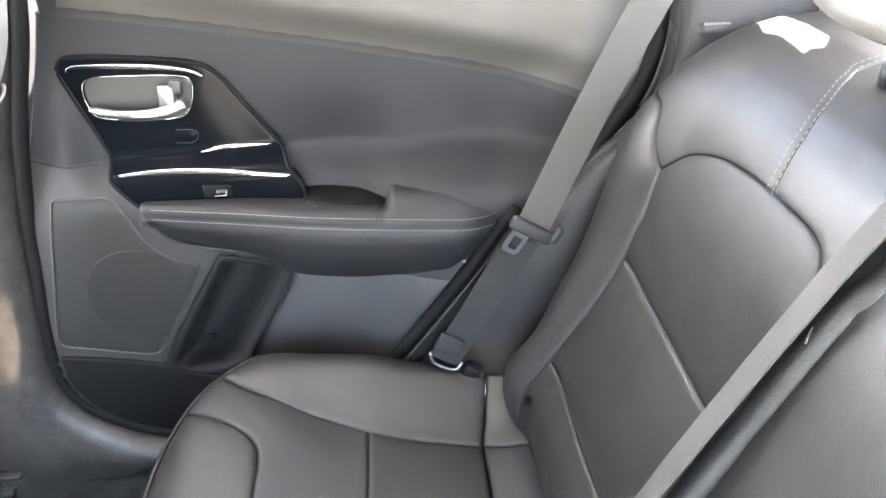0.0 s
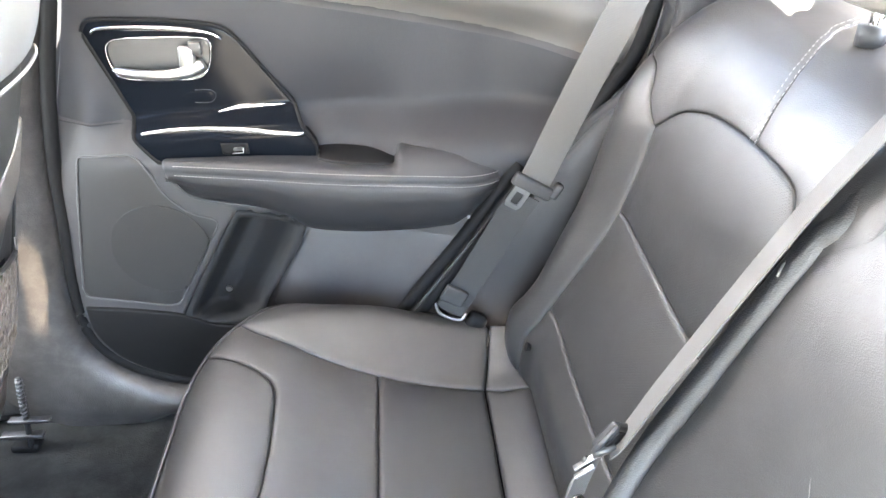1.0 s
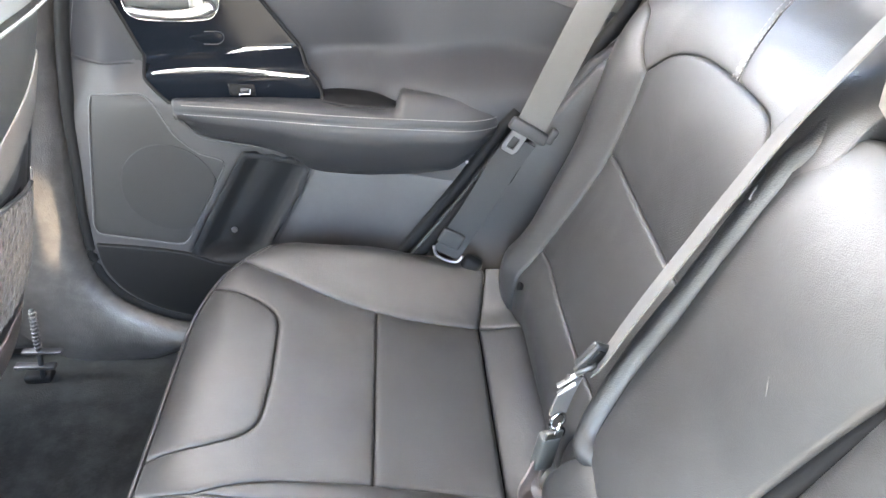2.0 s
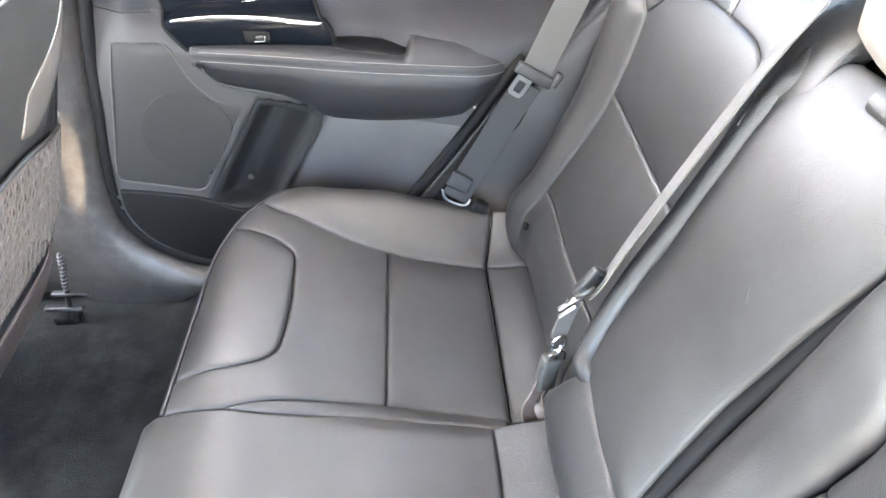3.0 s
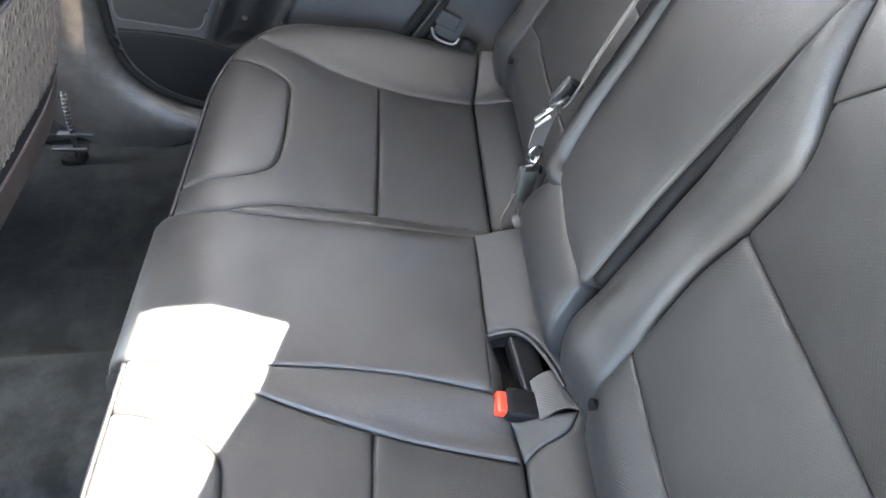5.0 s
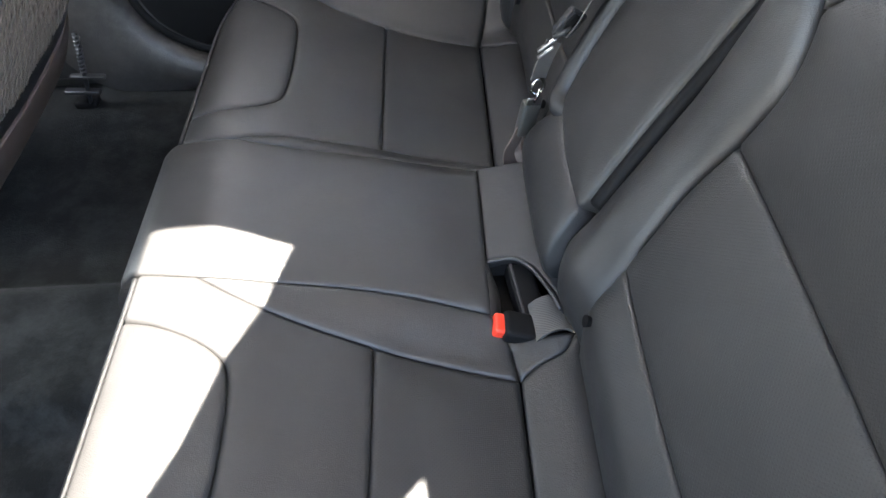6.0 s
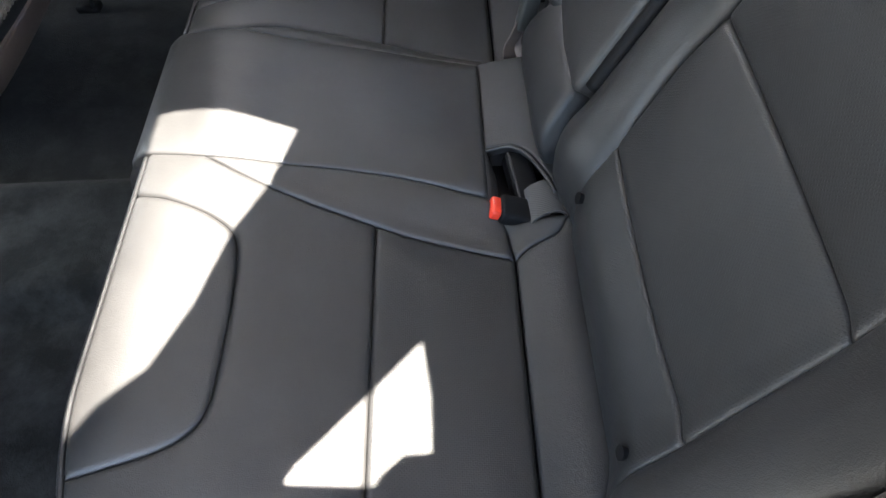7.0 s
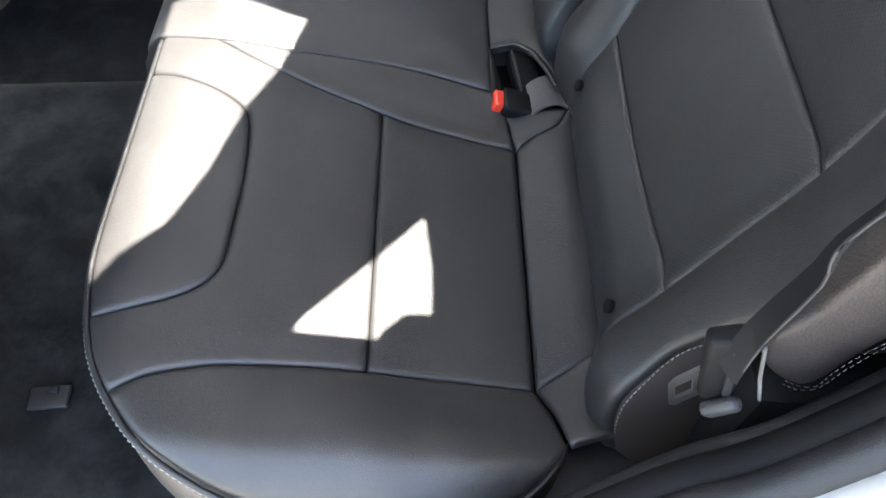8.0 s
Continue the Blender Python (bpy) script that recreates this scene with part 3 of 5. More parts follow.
# ---- rear bench cushion ----
INS = profile([(-.32, .355), (-.277, .390), (-.24, .396), (-.167, .381), (-.1, .352), (-.024, .324), (.028, .305), (.134, .283), (.25, .272)])
CEN = profile([(-.32, .355), (-.277, .390), (-.224, .393), (-.115, .364), (0, .338), (.11, .315), (.25, .308)])


def cushion_z(x, a):
    k = smooth(a, .10, .175)
    z = CEN(x) * (1 - k) + INS(x) * k
    z += .048 * smooth(a, .49, .60) * smooth(x, -.25, .02)
    if a > .58:
        z -= .06 * ((a - .58) / .075) ** 2
    return z


PIPE = [(-.277, .0), (-.277, .16), (-.277, .30), (-.276, .40), (-.266, .460), (-.250, .508), (-.226, .548), (-.194, .584), (-.162, .607), (-.122, .625), (-.06, .638), (.02, .640), (.09, .630), (.135, .605), (.158, .575)]
CUP = [(-.277, .168), (-.239, .178), (-.197, .193), (-.169, .212), (-.158, .237), (-.154, .30), (-.155, .36), (-.158, .412), (-.170, .437), (-.195, .456), (-.235, .472), (-.263, .478)]
# seams beside the centre seat: the far side's lie closer together
INNERS = {-1: [(-.211, .112), (-.174, .130), (-.136, .144), (-.086, .157), (-.022, .170), (.046, .181), (.137, .196)],
          1: [(-.211, .120), (-.179, .134), (-.154, .142), (-.116, .152), (-.061, .161), (-.022, .165), (.041, .168), (.108, .163), (.137, .158)]}
MIDDLES = {-1: [(-.307, .104), (-.277, .104), (-.211, .112), (-.128, .106), (-.049, .104), (.033, .110), (.110, .122)],
           1: [(-.307, .116), (-.277, .117), (-.211, .120), (-.17, .120), (-.126, .125), (-.073, .131), (-.003, .136), (.07, .139), (.110, .134)]}
OUTERS = {1: [(-.226, .548), (-.197, .530), (-.155, .516), (-.103, .502), (-.056, .493), (-.022, .489), (.036, .486), (.089, .483), (.137, .480)],
          -1: [(-.226, .548), (-.202, .533), (-.181, .525), (-.147, .516), (-.104, .508), (-.067, .504), (-.022, .502), (.046, .502), (.089, .504), (.137, .507)]}


def cut(pts, a, b, step=0.006):
    """The stretch of a smooth line between the points nearest to a and b."""
    c = curve(pts, 0.002)
    i, j = [int(np.argmin(np.linalg.norm(c - np.array(q), axis=1))) for q in (a, b)]
    c = c[i:j + 1] if i <= j else c[j:i + 1][::-1]
    return line(c, step)


bench = thing("rear_bench_cushion", (-0.05, MID, FLOOR), "black leather rear bench cushion with sewn panels and piped front edge", "car seat")

for s in (1, -1):
    def S(u, v, s=s):
        return Vector((u, MID + s * v, cushion_z(u, v)))

    o = s
    INNER, MIDDLE, OUTER = INNERS[s], MIDDLES[s], OUTERS[s]
    rim_in, heel = (-.022, .489 if s > 0 else .502), OUTER[-1]
    split, crook, tail = INNER[0], INNER[-1], MIDDLE[-1]
    knee = (-.022, .170 if s < 0 else .165)
    p_cup0, p_cup1 = (-.277, .168), (-.263, .478)
    p_out0 = (-.226, .548)
    cupline = curve(CUP, .006)
    panel("thigh_pad", ring(cut(PIPE, p_cup0, p_cup1), cupline[::-1]), S, LEATHER, bench, o, .009, .020, .004)
    panel("seat_surround", ring(cut(PIPE, (-.277, MIDDLE[1][1]), p_cup0), cupline, cut(PIPE, p_cup1, p_out0), cut(OUTER, p_out0, rim_in),
                                line([rim_in, knee]), cut(INNER, knee, split), cut(MIDDLE, split, MIDDLE[1])),
          S, LEATHER, bench, o, .009, .018, .003, wrinkle=.0016)
    panel("seat_insert", ring(line([knee, rim_in]), cut(OUTER, rim_in, heel), line([heel, crook]),
                              cut(INNER, crook, knee)), S, LEATHER_PERF, bench, o, .009, .020, .005, wrinkle=.0016)
    panel("outer_bolster", ring(cut(PIPE, p_out0, (.158, .575)), line([(.158, .575), (.150, .535), heel]), cut(OUTER, heel, p_out0)),
          S, LEATHER, bench, o, .010, .022, .006)
    panel("inner_strip", ring(cut(MIDDLE, split, tail), line([tail, (.130, .150 if s < 0 else .140), crook]), cut(INNER, crook, split)),
          S, LEATHER, bench, o, .009, .016, .004)

    def R(u, v, s=s):
        return Vector((u, MID + s * v, cushion_z(u, v) + .020 * math.sin(min(1, max(0, (u - .137) / .10)) * math.pi * .75)))

    panel("rear_roll", ring(line([crook, heel]), line([heel, (.165, heel[1] - .014), (.24, .462)]), line([(.24, .462), (.24, .15)]),
                            curve([(.24, .150), (.195, .148), (.158, .150), crook] if s > 0 else [(.24, .150), (.205, .150), (.19, .168), (.158, .181), (.137, .196)])), R, VINYL_DULL, bench, o, .009, .018, .003)
    panel("corner_gusset", ring(line([heel, (.150, .535), (.158, .575)]), line([(.158, .575), (.198, .565)]), line([(.198, .565), (.215, .462), (.165, heel[1] - .014), heel])),
          R, LEATHER, bench, o, .007, .014, .003, skirt=.004)
    if s < 0:
        panel("corner_gusset", ring(line([(.124, .148), (.132, .160), (.137, .196)]), curve([(.137, .196), (.158, .181), (.19, .168), (.205, .150)]), line([(.205, .150), (.124, .148)])),
          R, LEATHER, bench, o, .007, .014, .003)

    # piping round the front edge and its stitching
    pipe = curve(PIPE, .006)
    pipe = pipe[[i for i in range(len(pipe)) if pipe[i][1] > MIDDLE[1][1] + .002]]
    pp = [tuple(S(u, v) + Vector((-.003, s * .002 * smooth(v, .5, .6), -.0045))) for u, v in pipe]
    pipe_ob = part("piping", tube_bm(pp, .0028, 8), VINYL_DULL, bench, "raised leather piping")
    nn = [(-.8, s * .3 * smooth(v, .4, .6), .55) for u, v in pipe]
    stitches("piping_stitches", [(x - .0035, y + s * .001, z - .004) for x, y, z in pp], nn, pipe_ob, THREAD, .0034, .0026, .0008, .0005, "pale stitches along the piping")

    # front skirt
    secs = []
    for u, v in pipe[::2]:
        t = smooth(v, .45, .64)
        nx, ny = -(1 - t), s * t
        q = S(u, v)
        secs.append([(q.x + nx * dx, q.y + ny * dx, q.z + dz) for dx, dz in ((-.012, -.004), (.0, -.010), (.010, -.028), (.020, -.07), (.022, -.12), (.010, -.19), (-.012, -.255))])
    part("front_skirt", loft(secs, False), LEATHER, bench, "smooth leather front skirt")

SM = lambda u, v: Vector((u, MID + v, cushion_z(u, abs(v))))
mid_far, mid_near = [cut(MIDDLES[k], MIDDLES[k][0], MIDDLES[k][-1]) for k in (1, -1)]
panel("centre_panel", ring(mid_far, line([mid_far[-1], mid_near[-1] * (1, -1)]), mid_near[::-1] * (1, -1), line([mid_near[0] * (1, -1), mid_far[0]])),
      SM, LEATHER, bench, 1, .006, .016, .005, wrinkle=.0018)
secs = []
for v in np.linspace(-.1045, .1165, 24):
    q = SM(-.305, v)
    secs.append([(q.x - dx, q.y, q.z + dz) for dx, dz in ((-.008, -.003), (.0, -.006), (.008, -.018), (.013, -.036), (.014, -.08), (.004, -.14), (-.01, -.20), (-.026, -.24))])
for e in (0, -1):
    secs.insert(0 if e == 0 else len(secs), [(x + .05, y, z) for x, y, z in secs[e]])
part("centre_skirt", loft(secs, False), LEATHER, bench, "smooth leather front skirt")
SR = lambda u, v: Vector((u, MID + v, .309 + .012 * math.sin(min(1, max(0, (u - .11) / .12)) * 2.2)))
panel("rear_centre_panel", ring(line([(.109, .130), (.109, -.036)]), curve([(.109, -.040), (.125, -.038), (.143, -.039), (.158, -.050), (.170, -.066), (.184, -.098), (.192, -.125)]), line([(.192, -.125), (.25, -.125), (.25, .130), (.109, .130)])),
      SR, VINYL_DULL, bench, 1, .006, .014, .001, skirt=.012)
slot_edge = curve([(.111, -.041), (.125, -.040), (.143, -.041), (.157, -.052), (.168, -.068), (.182, -.099), (.190, -.125)], .004)
part("slot_piping", tube_bm([tuple(SR(u, v) + Vector((-.001, -.001, -.002))) for u, v in slot_edge], .0026, 8), LEATHER, bench, "raised edge round the buckle slot")
stitches("centre_stitches", [tuple(SM(u, v) + Vector((0, .003 * (1 if v < 0 else -1), -.001))) for u, v in (mid_near * (1, -1))],
         [(0, 0, 1)] * len(mid_near), bench, THREAD_DARK, .003, .004, .0004, .0002)
# dark pocket under the slot
part("slot_pocket", box_bm((.12, .12, .05), pose(.165, MID - .085, .245), .01), BLACK_MATT, bench, "dark fabric pocket of the buckle slot")
secs = []
for v in np.linspace(-.040, -.150, 14):
    k = math.sin(min(1, max(0, (-.040 - v) / .110)) * math.pi)
    z = cushion_z(.108, abs(v))
    secs.append([(.1045, MID + v, z - .005), (.109, MID + v, z - .004), (.112 + .006 * k, MID + v, z - .009), (.114 + .010 * k, MID + v, z - .022), (.114 + .010 * k, MID + v, z - .05)])
part("slot_lip", loft(secs, False), LEATHER, bench, "leather lip turned into the buckle slot")
# added black sheet under the panels, blocks light leaks and darkens the seams
bm = bmesh.new()
gx, gy = np.linspace(-.285, .235, 40), np.linspace(-.60, .60, 61)
grid = [[bm.verts.new((x, MID + a, cushion_z(x, abs(a)) - .013 - .07 * smooth(x, .085, .105) * smooth(-a, .02, .05) * (1 - smooth(-a, .150, .175)))) for a in gy] for x in gx]
plan = np.array(PIPE + [(.24, .56), (.24, .0)]) * (.97, .975)
for i, (a, b) in enumerate(zip(grid, grid[1:])):
    for k in range(len(gy) - 1):
        if inside(np.array([((gx[i] + gx[i + 1]) / 2, abs(gy[k] + gy[k + 1]) / 2)]), plan)[0]:
            bm.faces.new((a[k], a[k + 1], b[k + 1], b[k]))
part("leak_sheet", bm, BLACK_MATT, bench, "black sheet added below the panels to stop light leaks and darken seams")
core = box_bm((.46, 1.16, .20), pose(-.02, MID, .16), .03, 3)
part("cushion_core", core, PLASTIC_DARK, bench, "dark foam core")

# ---- seat backs ----
BACK = np.array([(.24, .205), (.30, .203), (.34, .203), (.374, .208), (.412, .230), (.50, .277), (.57, .311), (.64, .333), (.707, .351), (.75, .368), (.79, .392), (.815, .420), (.833, .455), (.844, .50), (.848, .56), (.848, .64)])
_zx = profile([tuple(p) for p in BACK[:12]])
_dense = np.vstack([[(z, _zx(z)) for z in np.linspace(.20, .815, 120)], BACK[12:]])
_run = np.r_[0, np.cumsum(np.linalg.norm(np.diff(_dense, axis=0), axis=1))]


def back_v(z):
    """Way along the profile at the height z."""
    return float(np.interp(z, _dense[:, 0], _run))


def back_xz(v):
    return float(np.interp(v, _run, _dense[:, 1])), float(np.interp(v, _run, _dense[:, 0]))


def back_point(a, v):
    x, z = back_xz(v)
    dx = -.022 * smooth(a, .44, .53) * (1 - smooth(z, .70, .84))
    if a > .54:
        dx += .12 * ((a - .54) / .09) ** 2
    return x + dx, z


B_OUT = [(.30, .492), (.353, .486), (.429, .480), (.51, .473), (.59, .468), (.656, .465), (.705, .467)]
B_SHOULDER = [(.705, .467), (.724, .487), (.739, .500), (.753, .511), (.764, .530), (.768, .573)]
B_EDGE = [(.30, .575), (.376, .558), (.43, .542), (.468, .544), (.55, .562), (.65, .580), (.72, .580), (.765, .574), (.80, .571), (.83, .566)]
B_IN = [(.30, .178), (.37, .168), (.426, .158), (.516, .144), (.577, .150), (.626, .155), (.66, .150), (.69, .136)]
B_ARC = [(.705, .467), (.735, .434), (.753, .384), (.760, .33), (.761, .279), (.758, .212), (.743, .184), (.715, .158), (.69, .136)]
B_GAP = [(.30, .073), (.40, .065), (.50, .056), (.58, .056), (.66, .068), (.72, .080), (.76, .090)]


def zv(pts):
    return [(a, back_v(z)) for z, a in pts]


backs = []
for s in (1, -1):
    back = thing("rear_seat_back", (.3, MID + s * .33, .29), "black leather rear seat back with perforated insert and pale double stitching", "car seat", "rear seat backs")
    backs.append(back)

    def S(u, v, s=s):
        x, z = back_point(u, v)
        return Vector((x, MID + s * u, z))

    o = -s
    pt = lambda z, a: (a, back_v(z))
    bo, bi, arc, edge, sh = zv(B_OUT), zv(B_IN), zv(B_ARC), zv(B_EDGE), zv(B_SHOULDER)
    low = curve([pt(.426, .158), pt(.421, .25), pt(.420, .36), pt(.424, .44), pt(.429, .480)])
    up = curve([pt(.572, .150), pt(.577, .25), pt(.582, .35), pt(.586, .43), pt(.590, .468)] if s > 0 else [pt(.572, .150), pt(.571, .25), pt(.569, .35), pt(.566, .43), pt(.564, .468)])
    uz = .590 if s > 0 else .564
    panel("lower_panel", ring(cut(bi, pt(.30, .178), pt(.426, .158)), low, cut(bo, pt(.429, .480), pt(.30, .492)), line([pt(.30, .492), pt(.30, .178)])),
          S, LEATHER_PERF, back, o, .008, .018, .004)
    panel("middle_panel", ring(low, cut(bo, pt(.429, .480), pt(uz, .468)), up[::-1], cut(bi, pt(.572, .150), pt(.426, .158))),
          S, LEATHER_PERF, back, o, .008, .020, .006)
    panel("upper_panel", ring(up, cut(bo, pt(uz, .468), pt(.705, .467)), curve(arc), cut(bi, pt(.69, .136), pt(.572, .150))),
          S, LEATHER_PERF, back, o, .009, .020, .007)
    # outer side bolster
    panel("side_bolster", ring(cut(bo, pt(.30, .492), pt(.705, .467)), cut(sh, pt(.705, .467), pt(.768, .573)), cut(edge, pt(.768, .573), pt(.30, .575)), line([pt(.30, .575), pt(.30, .492)])),
          S, LEATHER, back, o, .009, .022, .007, wrinkle=.002)
    # shoulder panels either side of the double-stitched seam
    stitch = curve([pt(.761, .282), pt(.789, .294), pt(.812, .313), pt(.828, .336), pt(.836, .352), pt(.842, .364), (.372, _run[-1])])
    inner_top = pt(.69, .136)
    top_in = (.125, _run[-1])
    panel("shoulder_panel", ring(cut(arc, pt(.705, .467), pt(.761, .282)), stitch, line([stitch[-1], (.562, _run[-1]), pt(.83, .566)]), cut(edge, pt(.83, .566), pt(.768, .573)), cut(sh, pt(.768, .573), pt(.705, .467))),
          S, LEATHER, back, o, .003, .010, .004)
    shoulder = panel("shoulder_panel", ring(cut(arc, pt(.761, .282), pt(.69, .136)), line([inner_top, pt(.76, .10), top_in]), line([top_in, stitch[-1]]), stitch[::-1]),
          S, LEATHER, back, o, .003, .010, .003)
    for off in (-.0046, .0046):
        pth = [S(u + off, v) for u, v in stitch]
        nrm = [tuple((S(u + .002, v) - S(u, v)).cross(S(u, v + .002) - S(u, v)).normalized() * o) for u, v in stitch]
        stitches("double_stitching", [tuple(p + Vector(n) * .0040) for p, n in zip(pth, nrm)], nrm, shoulder, THREAD, .0045, .0028, .0006, .0004, "pale sewn double stitching")
    # child-seat anchor buttons
    for a in (.184, .465):
        p = S(a, back_v(.374))
        bm = bmesh.new()
        bmesh.ops.create_cone(bm, cap_ends=True, segments=20, radius1=.0068, radius2=.0055, depth=.006, matrix=axes(p + Vector((-.0045, 0, .0)), (0, 1, 0), (.35, 0, 1)))
        part("anchor_button", bm, BLACK_MATT, back, "round black child-seat anchor button", 40)
    # side panel behind the bolster edge, with its stitched seam
    e = cut(edge, pt(.30, .575), pt(.80, .555))
    secs = []
    for u, v in e[::2]:
        q = S(u, v)
        secs.append([(q.x + dx, q.y + s * dy, q.z - .35 * dx) for dx, dy in ((.004, -.004), (.02, .006), (.05, .010), (.09, .008), (.14, .0))])
    part("side_panel", loft(secs, False), SIDE_BROWN if s < 0 else LEATHER, back, "brownish worn leather side")
    if s < 0:
        pth = [tuple(S(u, v) + Vector((.004, s * .004, .003))) for u, v in cut(edge, pt(.34, .573), pt(.47, .562))]
        stitches("side_stitching", pth, [(-.4, -.9, .2)] * len(pth), back, THREAD, .0034, .0024, .0005, .0005, "pale stitches on the bolster edge")
    # body behind
    secs = [[(x + .05, MID + s * .08, z), (x + .05, MID + s * .545, z), (x + .12, MID + s * .56, z - .03), (x + .12, MID + s * .08, z - .03)] for x, z in [back_xz(v) for v in np.linspace(.12, _run[-1] - .14, 14)]]
    part("back_shell", loft([sec + sec[:1] for sec in secs]), PLASTIC_DARK, back, "dark back shell", 40)

# fixed side pads between the seat backs and the wheel arches
for s in (1, -1):
    def W(u, v, s=s):
        x, z = back_xz(back_v(v))
        return Vector((x + .030 + .9 * (u - .57) - .02 * math.sin((v - .30) / .42 * 3.1), MID + s * u, v))

    pad = thing("side_pad", (.25, MID + s * .60, .30), "dark leather side pad between the seat back and the wheel arch", "seat pad", "seat side pads")
    if s > 0:
        panel("cover", ring(curve([(.545, .30), (.60, .305), (.648, .34), (.650, .45), (.640, .56), (.62, .66), (.58, .72)], .008), line([(.58, .72), (.545, .70), (.545, .30)], .008)),
              W, LEATHER, pad, -s, .006, .014, .006, .008, .03, .0015)
    else:
        V = lambda u, v: Vector((u, -.578, v))
        low = curve([(.240, .572), (.241, .552), (.251, .528), (.268, .509), (.283, .501), (.293, .515), (.297, .540), (.306, .572), (.330, .63), (.350, .70)], .005)
        pad_cover = panel("cover", ring(low, line([(.350, .70), (.275, .72), (.262, .66), (.252, .60), (.240, .572)], .006)), V, PAD_BROWN, pad, 1, .008, .016, .007, .007, .012, .0015)
        for off in (.004, .009):
            row = curve([(.262, .5145 + off), (.274, .5055 + off), (.284, .5035 + off), (.291 - off * .6, .516), (.296 - off, .540), (.305 - off, .572), (.329 - off, .63)], .004)
            stitches("pad_stitching", [tuple(V(u, v) + Vector((0, -.0055, 0))) for u, v in row], [(0, -1, 0)] * len(row), pad_cover, THREAD_DARK, .0036, .0026, .0004, .0003, "dull pale double stitching along the lower edge")

# inner bolster strip of the near seat back (beside the folded armrest) and a narrow one on the far side
back = backs[1]
S = lambda u, v: Vector((back_point(u, v)[0] - .012 * math.sin(min(1, max(0, (u - .055) / .10)) * math.pi), MID - u, back_point(u, v)[1]))
gap_top = (.100, back_v(.775))
panel("inner_bolster", ring(curve(zv(B_GAP)), line([pt(.76, .088), gap_top, pt(.76, .10), pt(.69, .136)]), cut(zv(B_IN), pt(.69, .136), pt(.30, .178)), line([pt(.30, .178), pt(.30, .072)])),
      S, LEATHER, back, 1, .022, .055, .006, wrinkle=.003,
      crease=lambda u, v: -.005 * math.exp(-((u - .088) / .010) ** 2 - ((v - back_v(.432)) / .022) ** 2) + .002 * math.exp(-((u - .105) / .010) ** 2 - ((v - back_v(.437)) / .022) ** 2))
back = backs[0]
S = lambda u, v: Vector((back_point(u, v)[0], MID + u, back_point(u, v)[1]))
panel("inner_bolster", ring(line([pt(.30, .14), pt(.76, .14)]), line([pt(.76, .14), pt(.69, .137)]), cut(zv(B_IN), pt(.69, .136), pt(.30, .178)), line([pt(.30, .178), pt(.30, .14)])),
      S, LEATHER, back, -1, .008, .014, .002)

# ---- folded centre armrest ----
armrest = thing("centre_armrest", (.29, MID + .04, .30), "black leather centre armrest folded up between the seat backs", "armrest")
ARM_SET = profile([(.36, -.026), (.45, -.024), (.60, -.018), (.70, -.006), (.75, .002), (.80, .010)])


def arm_point(u, v):
    x, z = back_xz(v)
    return Vector((x + ARM_SET(z), MID + u, z))


near_e = [(-.056, .415), (-.062, .424), (-.056, .47), (-.050, .54), (-.056, .60), (-.066, .66), (-.082, .73), (-.084, .765), (-.070, .782)]
far_e = [(.092, .788), (.112, .780), (.124, .760), (.132, .735), (.135, .68), (.140, .604), (.140, .525), (.130, .472), (.118, .438), (.100, .424)]
av = lambda pts: [(a, back_v(z)) for a, z in pts]
face = ring(curve(av(near_e)), line(av([(-.070, .782), (.02, .790), (.092, .788)])), curve(av(far_e)), line(av([(.100, .424), (.02, .414), (-.056, .415)])))
face_ob = panel("face_pad", face, arm_point, LEATHER, armrest, -1, .010, .020, .008, skirt=.05, wrinkle=.0016)
# far border roll and its seam across
border = curve([tuple(arm_point(a, back_v(z)) + Vector((.002 + .006 * smooth(z, .50, .70), .0125, .0))) for a, z in [(.150, .800)] + far_e[2:]] + [(.240, MID + .09, .415)], .006)
roll_ob = part("border_roll", tube_bm(border, .0150, 16), VINYL_DULL, armrest, "rolled leather border")
part("border_seam", tube_bm([tuple(arm_point(.134, back_v(.712)) + Vector((-.014 + .016 * k, .004 + .018 * k, .006 * math.sin(3 * k)))) for k in np.linspace(0, 1, 8)], .0012, 6), THREAD_DARK, roll_ob, "dark seam across the border")
# black tubes laid into both armrest gaps to draw their shade
gap = curve([tuple(arm_point(a + .030, back_v(z)) + Vector((.014, 0, 0))) for a, z in far_e[3:-2]], .008)
part("gap_shade", tube_bm(gap, .010, 8), BLACK_MATT, armrest, "black tube for the shade in the gap beside the border")
near_gap = curve([tuple(arm_point(a - .004, back_v(z)) + Vector((.016, 0, 0))) for a, z in near_e[1:]], .008)
part("gap_shade", tube_bm(near_gap, .009, 8), BLACK_MATT, armrest, "black tube for the shade in the gap beside the seat back")
# bottom roll of the armrest
S = lambda u, v: Vector((.202 + .012 * v / .135 - .036 * math.sin(min(1, max(0, v / .135)) * math.pi), MID + u, .290 + v))
panel("bottom_roll", ring(curve([(-.078, .0), (-.084, .05), (-.076, .100), (-.060, .130)]), line([(-.060, .130), (.02, .132), (.104, .140)]), curve([(.104, .140), (.122, .11), (.128, .05), (.120, .0)]), line([(.120, .0), (-.078, .0)])),
      S, VINYL_DULL, armrest, -1, .012, .026, .006, skirt=.05)
part("scratch", tube_bm([tuple(arm_point(-.006 + .010 * k, back_v(.624 + .011 * k)) + Vector((-.0078, 0, 0))) for k in np.linspace(0, 1, 5)], lambda k: .0005 * (1 - .6 * abs(2 * k - 1)), 5), TRIM_UP, face_ob, "short pale scratch in the leather")
# pull strap loop at the top
sp = arm_point(.020, back_v(.786))
